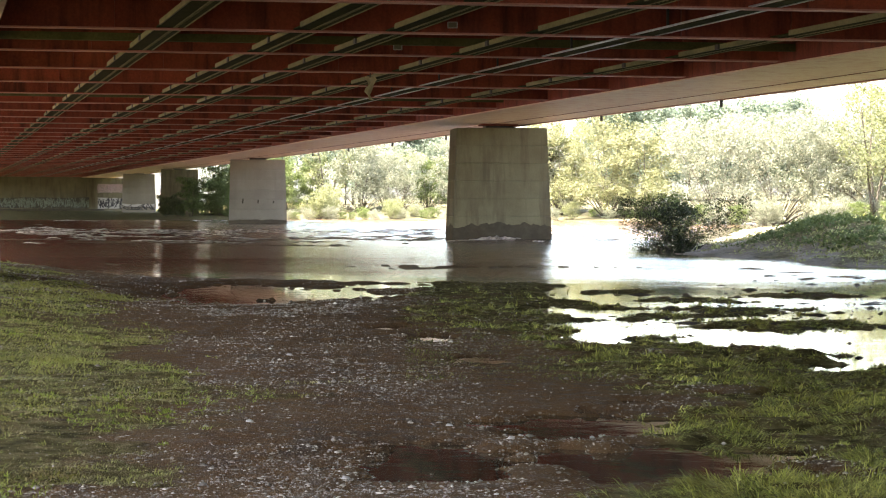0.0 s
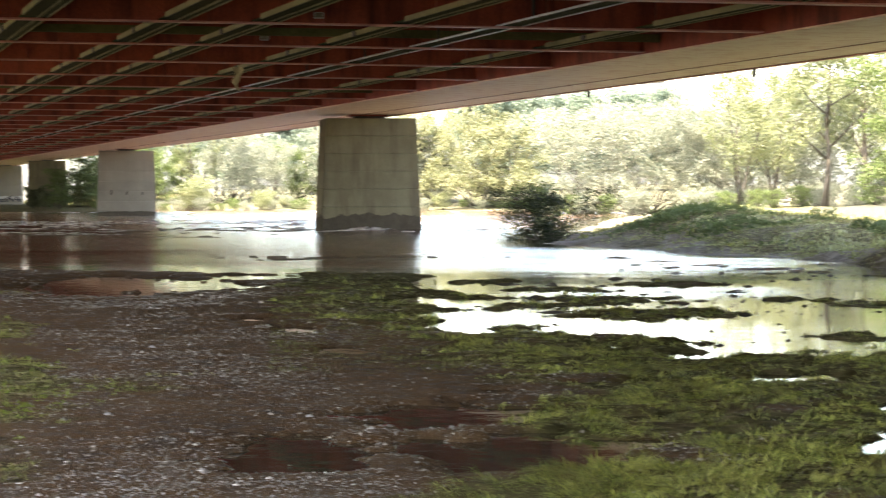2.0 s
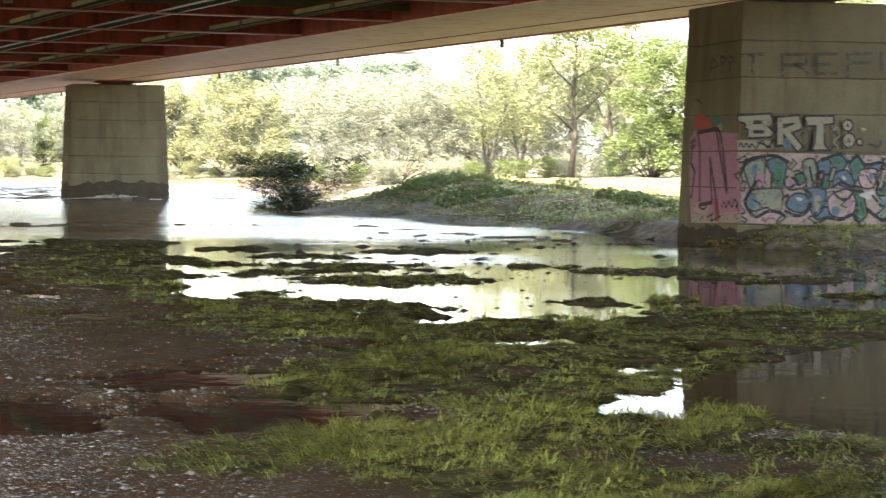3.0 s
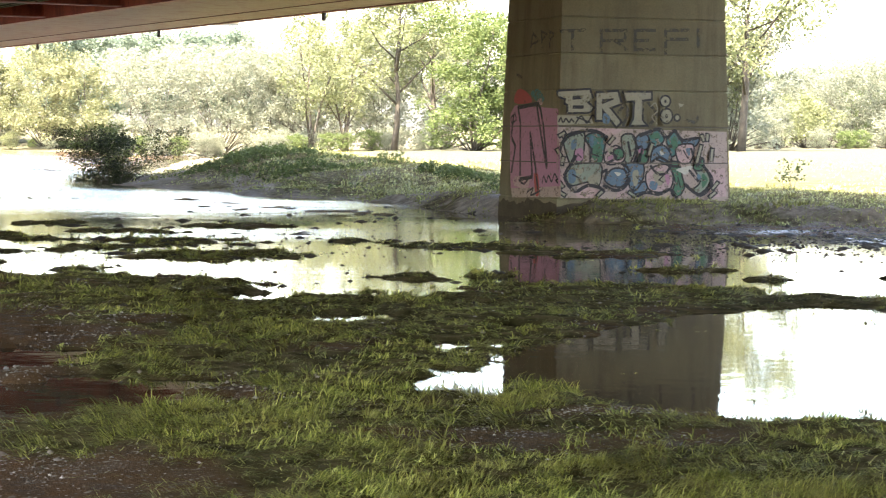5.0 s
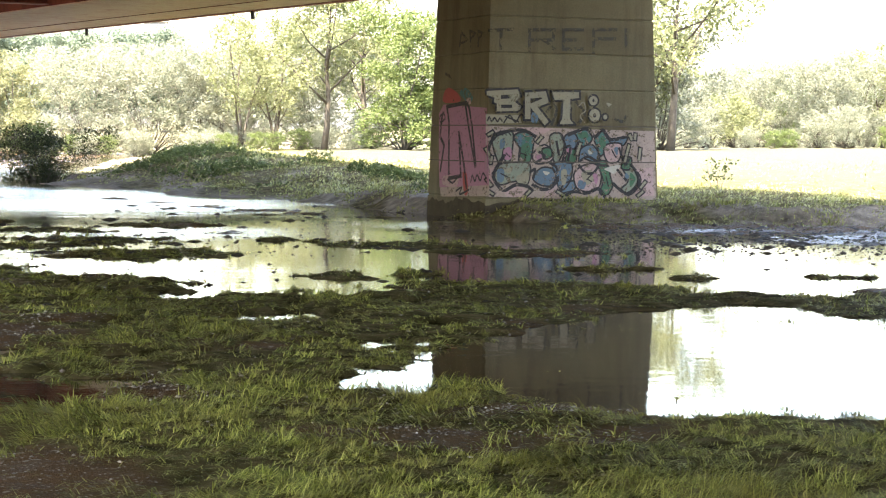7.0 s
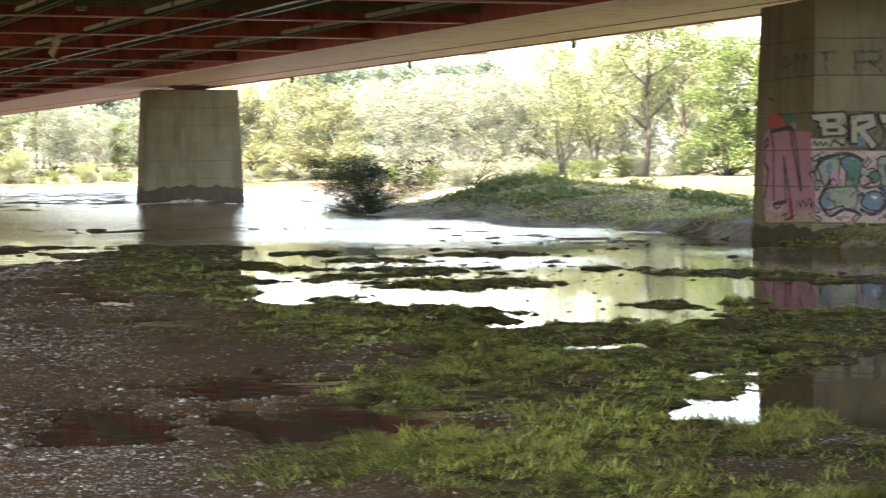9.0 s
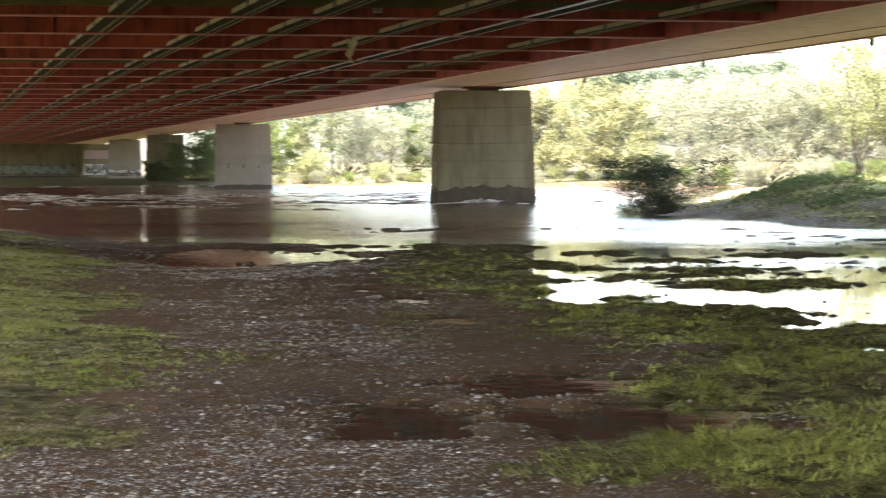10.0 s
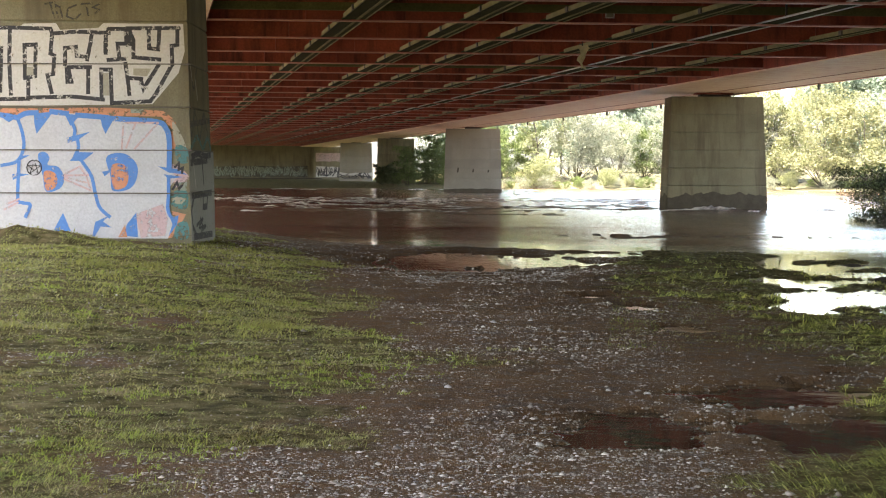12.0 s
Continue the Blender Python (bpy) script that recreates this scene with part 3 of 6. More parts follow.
def build_deck():
    bridge = tagged(empty("road_bridge"), "steel road bridge on two box girders with red cross beams", "bridge")
    for u0, u1 in ((IN_RIGHT, 23.55), (-3.6, IN_LEFT)):
        bm = bmesh.new()
        for v0, v1 in ((-40, 300),):
            add_prism(bm, [site(u0, v0, soffit(u0)), site(u1, v0, soffit(u1)), site(u1, v1, soffit(u1)), site(u0, v1, soffit(u0))],
                      [site(u0, v0, soffit(u0) + 1.5), site(u1, v0, soffit(u1) + 1.5), site(u1, v1, soffit(u1) + 1.5), site(u0, v1, soffit(u0) + 1.5)])
        box = part("box_girder", bm, M_BOX, bridge, "faded cream painted steel box girder")
        bm = bmesh.new()
        ui = IN_RIGHT - 0.012 if u0 > 5 else IN_LEFT + 0.012
        add_beam(bm, site(ui, -40, soffit(ui) + 0.03), site(ui, 300, soffit(ui) + 0.03), 0.02, 1.46)
        part("inner_web", bm, M_RED, box, "oxide red inner web")
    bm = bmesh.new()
    # Right edge is out of view; widened to carry the deck's shadow over the mound.
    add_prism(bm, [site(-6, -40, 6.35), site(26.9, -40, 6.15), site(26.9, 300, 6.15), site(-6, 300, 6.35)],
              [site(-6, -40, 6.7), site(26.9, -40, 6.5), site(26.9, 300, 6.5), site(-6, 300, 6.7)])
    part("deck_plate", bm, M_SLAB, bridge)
    for n in range(-8, 42):
        y0 = 41.5 + 6.25 * n
        a, b = along_beam(y0, IN_LEFT - 0.02), along_beam(y0, IN_RIGHT + 0.02)
        za, zb = soffit(IN_LEFT), soffit(IN_RIGHT)
        a, b = Vector((*a.xy, za + 0.06)), Vector((*b.xy, zb + 0.06))
        bm = bmesh.new()
        add_beam(bm, a + Vector((0, 0, 0.03)), b + Vector((0, 0, 0.03)), 0.03, 1.25)
        d = (b - a)
        for k in range(1, 8):
            c = a + d * (k / 8)
            add_box(bm, Matrix.Translation(c + Vector((0, 0, 0.031))) @ Matrix.Rotation(-SKEW, 4, "Z"), 0.07, 0.26, 1.2)
        beam = part("cross_beam", bm, M_RED, bridge)
        bm = bmesh.new()
        add_beam(bm, a, b, 0.30, 0.03)
        part("flange", bm, M_FLANGE, beam, "faded lower flange")
    for u in (4.45, 7.1, 8.9, 11.67, 16.6):
        z = soffit(u) + 0.094
        bm = bmesh.new()
        add_beam(bm, site(u, -40, z + 0.012), site(u, 300, z + 0.012), 0.52, 0.025)
        tray = part("stringer", bm, M_GREEN_DARK, bridge, "grey-green lengthwise stringer")
        for du, w in ((0.275, 0.03), (0.07, 0.012)):
            bm = bmesh.new()
            add_beam(bm, site(u + du, -40, z), site(u + du, 300, z), w, 0.011)
            part("rail", bm, M_GREEN_PALE, tray)
        for n in range(-4, 41):
            p, q = along_beam(41.5 + 6.25 * n, u), along_beam(41.5 + 6.25 * (n + 1), u)
            bm = bmesh.new()
            a, b = p.lerp(q, 0.03), p.lerp(q, 0.84)
            side = U_DIR * -0.29
            add_beam(bm, Vector((*(a + side).xy, z - 0.022)), Vector((*(b + side).xy, z - 0.022)), 0.03, 0.10)
            plate = part("web_plate", bm, M_GREEN_PALE, tray, "pale grey-green web plate")
            if 0 <= n < 16:
                bm = bmesh.new()
                c = p.lerp(q, 0.45) + U_DIR * -0.31
                add_box(bm, Matrix.Translation((c.x, c.y, z - 0.03)) @ Matrix.Rotation(-AXIS, 4, "Z"), 0.05, 0.22, 0.11)
                part("clamp", bm, M_DARK, plate)
        bm = bmesh.new()
        for k in range(520):
            v = 14 + 0.21 * k
            add_beam(bm, site(u + 0.06, v, z + 0.004), site(u + 0.14, v, z + 0.004), 0.07, 0.008)
        tagged(part("rung", bm, M_GREEN_PALE, tray), kind="stuff")
    for y0 in range(9):
        bm = bmesh.new()
        y1 = 21.7 + 25 * y0
        a, b = along_beam(y1, IN_LEFT + 0.05), along_beam(y1, IN_RIGHT - 0.05)
        add_beam(bm, Vector((*a.xy, soffit(1) + 0.23)), Vector((*b.xy, soffit(19) + 0.23)), 0.18, 0.17)
        part("cross_pipe", bm, M_GREEN, bridge, "grey-green cross pipe")
    bm = bmesh.new()
    add_beam(bm, site(23.46, -40, soffit(23.4) - 0.035), site(23.46, 300, soffit(23.4) - 0.035), 0.16, 0.032)
    part("drip_edge", bm, M_FLANGE, bridge, "faded red outer drip edge")
    bm = bmesh.new()
    add_beam(bm, site(22.0, -40, soffit(22) - 0.014), site(22.0, 300, soffit(22) - 0.014), 0.03, 0.012)
    part("seam", bm, M_RED, bridge)
    for v in (13.2, 25.2, 37.0, 48.7, 60.4, 72.3, 84, 96, 108, 120, 132, 144):
        bm = bmesh.new()
        add_tube(bm, [site(23.42, v, soffit(23) - 0.24), site(23.42, v, soffit(23) - 0.02)], [0.055, 0.055], 8)
        part("drain_spout", bm, M_DARK, bridge, smooth=True)
    for du, w in ((-0.24, 0.03), (0.02, 0.30), (0.26, 0.025)):
        bm = bmesh.new()
        add_beam(bm, site(13.75 + du, -40, soffit(15) + 0.10), site(13.75 + du, 300, soffit(15) + 0.10), w, 0.035 if w < 0.1 else 0.02)
        part("cable_conduit", bm, M_SILVER if w < 0.09 else M_GREEN_DARK, bridge, "galvanised cable conduit")
    for k in range(60):
        bm = bmesh.new()
        a = site(13.51, 16 + 3.1 * k, soffit(15) + 0.13)
        add_beam(bm, a, a + U_DIR * 0.04, 0.04, 0.6)
        part("hanger", bm, M_DARK, bridge)
    return bridge


def frustum_course(z0, z1, w0, w1, s0, s1, gap):
    """One cast course: front edge on y = 0 at its foot line, leaning back on all sides, with bevelled joints."""
    bm = bmesh.new()
    rings = []
    for z, g in ((z0, gap), (z0 + gap, 0), (z1 - gap, 0), (z1, gap)):
        f = (z - z0) / (z1 - z0)
        w, s = (w0 + (w1 - w0) * f) / 2 - g, (s0 + (s1 - s0) * f) / 2 - g
        rings.append([bm.verts.new((x, y, z)) for x, y in ((-w, -s), (w, -s), (w, s), (-w, s))])
    for a, b in zip(rings, rings[1:]):
        for k in range(4):
            bm.faces.new((a[k], a[(k + 1) % 4], b[(k + 1) % 4], b[k]))
    bm.faces.new(rings[0][::-1])
    bm.faces.new(rings[-1])
    return bm


def build_pier(corner, top, label, width=3.75, depth=2.8, foot=-1.0, mat=None, joint0=0.28, tide=0.0, batter=0.03, rise=0.715):
    """A wall pier; corner is its front left corner at height 0.3."""
    mat = mat or M_CONCRETE
    fwd = Vector((math.sin(SKEW), math.cos(SKEW), 0))
    c = Vector((*corner, 0)) + BEAM_DIR * (width / 2) + fwd * (depth / 2)
    pier = tagged(empty("bridge_pier", c), label, "bridge pier", "concrete bridge piers")
    pier.rotation_euler.z = -SKEW
    size = lambda z, s: s - 2 * batter * (z - 0.3)
    levels = [foot] + [joint0 + rise * k for k in range(8) if foot + 0.2 < joint0 + rise * k < top - 0.3] + [top]
    for z0, z1 in zip(levels, levels[1:]):
        part("course", frustum_course(z0, z1, size(z0, width), size(z1, width), size(z0, depth), size(z1, depth), 0.022), mat, pier)
    if tide:
        bm = bmesh.new()
        rnd = random.Random(int(width * 100 + corner[1]))
        low, high = [], []
        for side in range(4):
            for k in range(44):
                f = k / 44
                x, y = ((-1 + 2 * f, -1), (1, -1 + 2 * f), (1 - 2 * f, 1), (-1, 1 - 2 * f))[side]
                h = tide * (1 + 0.16 * vnoise(f * 5, side * 3.0, 1.0, 4) + 0.14 * vnoise(f * 22, side * 3.0, 1.0, 6) + rnd.uniform(-0.06, 0.06))
                for z, loop in ((foot, low), (h, high)):
                    loop.append(bm.verts.new((x * (size(z, width) / 2 + 0.006), y * (size(z, depth) / 2 + 0.006), z)))
        for k in range(len(low)):
            j = (k + 1) % len(low)
            bm.faces.new((low[k], low[j], high[j], high[k]))
        part("tide_band", bm, M_TIDE, pier, "dark silt-stained foot")
    bm = bmesh.new()
    add_box(bm, Matrix.Translation((0, 0, top)), 1.15, 0.9, 0.11)
    part("bearing", bm, M_DARK, pier)
    bm = bmesh.new()
    add_box(bm, Matrix.Translation((0, 0, top + 0.111)), 1.5, 1.1, 4.75 - top + 0.2)
    part("bearing_plate", bm, M_RED, pier)
    return pier


build_deck()
BRT_SIZE, LEFT_SIZE = (3.66, 2.8), (3.75, 3.1)
PIER_BRT = build_pier((12.45, 37.07), 4.57, "concrete bridge pier covered in graffiti on a grassy mound", *BRT_SIZE, joint0=0.41, rise=0.683, tide=0.33)
PIER_MID = build_pier((0.44, 84.16), 4.57, "pale concrete bridge pier standing in the brown river", 4.0, tide=0.62, batter=0.038)
PIER_FAR = build_pier((-15.3, 150.0), 4.6, "smooth concrete bridge pier at the far bank", 4.15, mat=M_CONCRETE_PALE, tide=0.25)
build_pier((-27.0, 200.0), 4.66, "shaded concrete bridge pier behind a bush")
PIER_WHITE = build_pier((-36.0, 235.0), 4.66, "concrete bridge pier with white graffiti foot", mat=M_CONCRETE_PALE)
PIER_LEFT = build_pier((-11.18, 33.21), 4.73, "large concrete bridge pier painted with blue graffiti letters", *LEFT_SIZE, joint0=0.493, rise=0.703)


def build_abutment():
    ab = tagged(empty("abutment", site(10, 285)), "dark stained concrete abutment with graffiti", "abutment")
    ab.rotation_euler.z = -SKEW
    bm = bmesh.new()
    add_box(bm, pose(-3, 2, -1), 30, 3, 7.6)
    part("wall", bm, M_CONCRETE, ab)
    bm = bmesh.new()
    add_box(bm, pose(-4, -2.5, -1), 32, 6, 1.55)
    part("ledge", bm, M_TIDE, ab)
    bm = bmesh.new()
    add_box(bm, pose(13.0, 0, -1), 4.2, 1.2, 5.7)
    part("wing_wall", bm, M_CONCRETE, ab)
    return ab


ABUTMENT = build_abutment()

def build_foam(pier, seed):
    """White water piled against a pier's foot."""
    rng = np.random.RandomState(seed)
    n, rows = 40, 7
    v, f = [], []
    for j in range(rows):
        for i in range(n):
            a = i / (n - 1)
            out = j / (rows - 1)
            x = -2.0 + 4.0 * a
            crest = math.exp(-((a - 0.45) / 0.22) ** 2) * 0.16 + 0.05
            v.append((x, -1.41 - 1.3 * out - 0.1 * rng.rand(), crest * math.sin(math.pi * min(1, 0.25 + out)) * (0.7 + 0.6 * rng.rand()) - 0.03 * (j == rows - 1) - 0.012))
    f = [(j * n + i, j * n + i + 1, (j + 1) * n + i + 1, (j + 1) * n + i) for j in range(rows - 1) for i in range(n - 1)]
    ob = new("foam", mesh_from("foam", v, f, M_FOAM, True))
    ob.matrix_basis = pier.matrix_basis
    ob.rotation_euler = pier.rotation_euler
    ob.location = pier.location
    return tagged(ob, "white foaming water piled against the pier foot", "foam", kind="stuff")


build_foam(PIER_MID, 3)


def build_crests(n=360, seed=31):
    """Broken white crests of the standing waves in mid-river."""
    rng = np.random.RandomState(seed)
    v, f = [], []
    made = 0
    while made < n:
        pick_line = rng.rand()
        x = rng.uniform(-32, 9)
        if pick_line < 0.82:
            y = 98 - 0.3 * x + rng.normal(0, 7)
        elif pick_line < 0.93:
            y = 168 + rng.normal(0, 3) - 0.1 * x
        else:
            y = rng.uniform(76, 140)
        if vnoise(x, y * 0.4, 0.22, 9) + 1.2 * rng.rand() < 0.45:
            continue
        made += 1
        run, depth = rng.uniform(0.4, 1.9), rng.uniform(0.02, 0.06)
        high = rng.uniform(0.015, 0.055)
        slant = rng.normal(0, 0.45)
        base = len(v)
        m = 7
        for k in range(m):
            a = k / (m - 1) - 0.5
            px, py = x + run * a, y + run * a * slant + rng.normal(0, 0.06)
            h = high * (1 - (2 * a) ** 2) * rng.uniform(0.5, 1.3)
            lift = 0.012 * math.sin(7 * a + x) + 0.045 * float(fbm(np.array([px * 0.3]), np.array([py]), 0.16, 3, 18)[0]) + 0.02
            v += [(px, py - depth * rng.uniform(0.5, 2.2), lift - 0.012), (px, py, h + lift), (px, py + depth * rng.uniform(1, 3), lift - 0.012)]
        for k in range(m - 1):
            for r in (0, 1):
                a = base + 3 * k + r
                f.append((a, a + 3, a + 4, a + 1))
    me = mesh_from("wave_crests", v, f, M_FOAM, True)
    return tagged(new("wave_crests", me), "broken white crests of waves in the brown river", "foam", kind="stuff")


build_crests()

# ---- graffiti ----
BATTER = 0.03
LF = (0.7150, 0.00922, 4.3400, -0.009222)
LR = (-27.916, 0.088496, 0.0015412, -1.3066e-05, 2.0916, 0.0070613, -0.0017386, -2.3379e-05)
LJ = 0.493


def paint_colour(name, c, worn=0.36):
    """Spray paint or roller paint on concrete, worn away in specks."""
    def build(nt, p):
        small = noise_tex(nt, 26, 6, 0.7)
        big = noise_tex(nt, 2.2, 4)
        col = blend(nt, ramp(nt, small, [(0.3, 0.0), (0.75, 1.0)]), tuple(v * 0.72 for v in c), c)
        col = blend(nt, ramp(nt, big, [(0.45, 0.0), (0.75, 0.45)]), col, tuple(v * 0.6 + 0.03 for v in c))
        nt.links.new(col, p.inputs["Base Color"])
        p.inputs["Roughness"].default_value = 0.75
        bump(nt, p, small, 0.4, 0.008)
        holes = noise_tex(nt, 11, 8, 0.75)
        clear = nt.nodes.new("ShaderNodeBsdfTransparent")
        mix = nt.nodes.new("ShaderNodeMixShader")
        nt.links.new(ramp(nt, holes, [(worn, 0.0), (worn + 0.05, 1.0)]), mix.inputs[0])
        nt.links.new(clear.outputs[0], mix.inputs[1])
        nt.links.new(p.outputs[0], mix.inputs[2])
        nt.links.new(mix.outputs[0], nt.nodes["Material Output"].inputs[0])
    return material(name, build)


INK = paint_colour("black_spray_paint", (0.022, 0.022, 0.025), 0.41)
CREAM = paint_colour("cream_spray_paint", (0.28, 0.265, 0.19), 0.37)
CHALK = paint_colour("chalky_white_paint", (0.47, 0.45, 0.39), 0.33)
ICE = paint_colour("ice_white_paint", (0.405, 0.415, 0.41), 0.28)
BLUE = paint_colour("blue_spray_paint", (0.06, 0.185, 0.44))
ORANGE = paint_colour("orange_spray_paint", (0.46, 0.20, 0.10), 0.42)
PINK = paint_colour("pink_spray_paint", (0.37, 0.18, 0.255), 0.36)
ROSE = paint_colour("rose_spray_paint", (0.44, 0.31, 0.30), 0.42)
BLUSH = paint_colour("blush_white_paint", (0.36, 0.285, 0.25), 0.40)
RED_PAINT = paint_colour("red_spray_paint", (0.36, 0.065, 0.055))
TEAL = paint_colour("teal_spray_paint", (0.055, 0.165, 0.155), 0.43)
LEAFY = paint_colour("green_spray_paint", (0.055, 0.15, 0.085), 0.40)
SEA = paint_colour("sea_blue_paint", (0.10, 0.165, 0.225), 0.40)
SAGE = paint_colour("sage_spray_paint", (0.22, 0.26, 0.20), 0.42)
PALE_GREY = paint_colour("pale_grey_paint", (0.24, 0.235, 0.205), 0.34)
GREY_INK = paint_colour("grey_spray_paint", (0.05, 0.048, 0.04), 0.45)


def wall_point(face, a, z, lift, width, depth):
    """A place on a pier's battered face, in the pier's own frame: a metres from the face's left edge as one looks at it."""
    w, d = width / 2 - BATTER * (z - 0.3), depth / 2 - BATTER * (z - 0.3)
    if face == "front":
        return Vector((a - width / 2, -d - lift, z))
    if face == "left":
        return Vector((-w - lift, depth / 2 - a, z))
    return Vector((w + lift, -depth / 2 + a, z))


def fill_shape(bm, put, pts):
    vs = [bm.verts.new(put(x, y)) for x, y in pts]
    for t in geometry.tessellate_polygon([[Vector((x, y, 0)) for x, y in pts]]):
        try:
            bm.faces.new([vs[k] for k in t])
        except ValueError:
            pass


def line_shape(bm, put, pts, width):
    """A stroke of even width as one ribbon, mitred at its corners; pts lie on a plane in metres."""
    pts = [p for k, p in enumerate(pts) if k == 0 or math.dist(p, pts[k - 1]) > 1e-6]
    ways = [(Vector(b) - Vector(a)).normalized() for a, b in zip(pts, pts[1:])]
    rows = []
    for k, p in enumerate(pts):
        a, b = ways[max(k - 1, 0)], ways[min(k, len(ways) - 1)]
        n = Vector((-a.y - b.y, a.x + b.x))
        n = n.normalized() if n.length > 0.05 else Vector((-a.y, a.x))
        reach = width / 2 / max(0.45, abs(n.dot(Vector((-a.y, a.x)))))
        c = Vector(p) - (a * width / 2 if k == 0 else -b * width / 2 if k == len(pts) - 1 else Vector((0, 0)))
        rows.append([bm.verts.new(put(*(c + n * reach))), bm.verts.new(put(*(c - n * reach)))])
    for (a, b), (c, d) in zip(rows, rows[1:]):
        bm.faces.new((a, c, d, b))


def curvy(pts, steps=5):
    """A smooth curve through points; closed when the first point comes again at the end."""
    closed = pts[0] == pts[-1]
    core = pts[:-1] if closed else pts
    n = len(core)
    at = (lambda i: core[i % n]) if closed else (lambda i: core[min(max(i, 0), n - 1)])
    out = []
    for i in range(n if closed else n - 1):
        p0, p1, p2, p3 = at(i - 1), at(i), at(i + 1), at(i + 2)
        for k in range(steps):
            t = k / steps
            out.append(tuple(0.5 * (2 * p1[c] + (p2[c] - p0[c]) * t + (2 * p0[c] - 5 * p1[c] + 4 * p2[c] - p3[c]) * t * t + (3 * p1[c] - p0[c] - 3 * p2[c] + p3[c]) * t ** 3) for c in (0, 1)))
    return out + [out[0] if closed else core[-1]]


class Board:
    """A wall face to paint on, with its own drawing units; each layer of paint lies over the one before."""

    def __init__(self, pier, face, to_wall, size):
        self.pier, self.face, self.to_wall, self.size, self.lift = pier, face, to_wall, size, 0.004

    def put(self, x, y):
        a, z = self.to_wall(x, y)
        return wall_point(self.face, a, z, self.lift, *self.size)

    def fill(self, mat, *shapes, name="painted_shape", smooth=False):
        for pts in shapes:
            bm = bmesh.new()
            fill_shape(bm, self.put, curvy(list(pts) + [pts[0]])[:-1] if smooth else pts)
            part(name, bm, mat, self.pier)
            self.lift += 0.0001
        self.lift += 0.0008

    def lines(self, mat, width, *shapes, name="painted_line", smooth=False):
        for pts in shapes:
            bm = bmesh.new()
            flat = [self.to_wall(*p) for p in (curvy(list(pts)) if smooth else pts)]
            line_shape(bm, lambda a, z: wall_point(self.face, a, z, self.lift, *self.size), flat, width)
            part(name, bm, mat, self.pier)
            self.lift += 0.0001
        self.lift += 0.0008


def joint_marks(pier, size, faces, levels):
    """Dark flat strips over the paint, for the shade in the grooves between courses."""
    for face in faces:
        span = size[0] if face == "front" else size[1]
        for z in levels:
            bm = bmesh.new()
            bm.faces.new([bm.verts.new(wall_point(face, a, zz, 0.040, *size)) for a, zz in ((0.03, z - 0.010), (span - 0.03, z - 0.010), (span - 0.03, z + 0.010), (0.03, z + 0.010))])
            part("joint_line", bm, M_JOINT, pier)


def ringed(board, mat, width, *shapes):
    """Filled shapes, each with a dark outline."""
    board.fill(mat, *shapes, smooth=True)
    board.lines(INK, width, *[list(p) + [p[0]] for p in shapes], smooth=True)


def bar(board, x, y, half, tilt, mat):
    """A small outlined accent bar beside the letters."""
    c, q = math.cos(tilt), math.sin(tilt)
    pts = [(x + c * a - q * d, y + q * a + c * d) for a, d in ((-3.2, -half), (3.2, -half), (3.2, half), (-3.2, half))]
    board.fill(mat, pts)
    board.lines(INK, 0.028, pts + [pts[0]])


def disc(x, y, rx, ry, n=10):
    return [(x + rx * math.cos(k * math.tau / n), y + ry * math.sin(k * math.tau / n)) for k in range(n)]


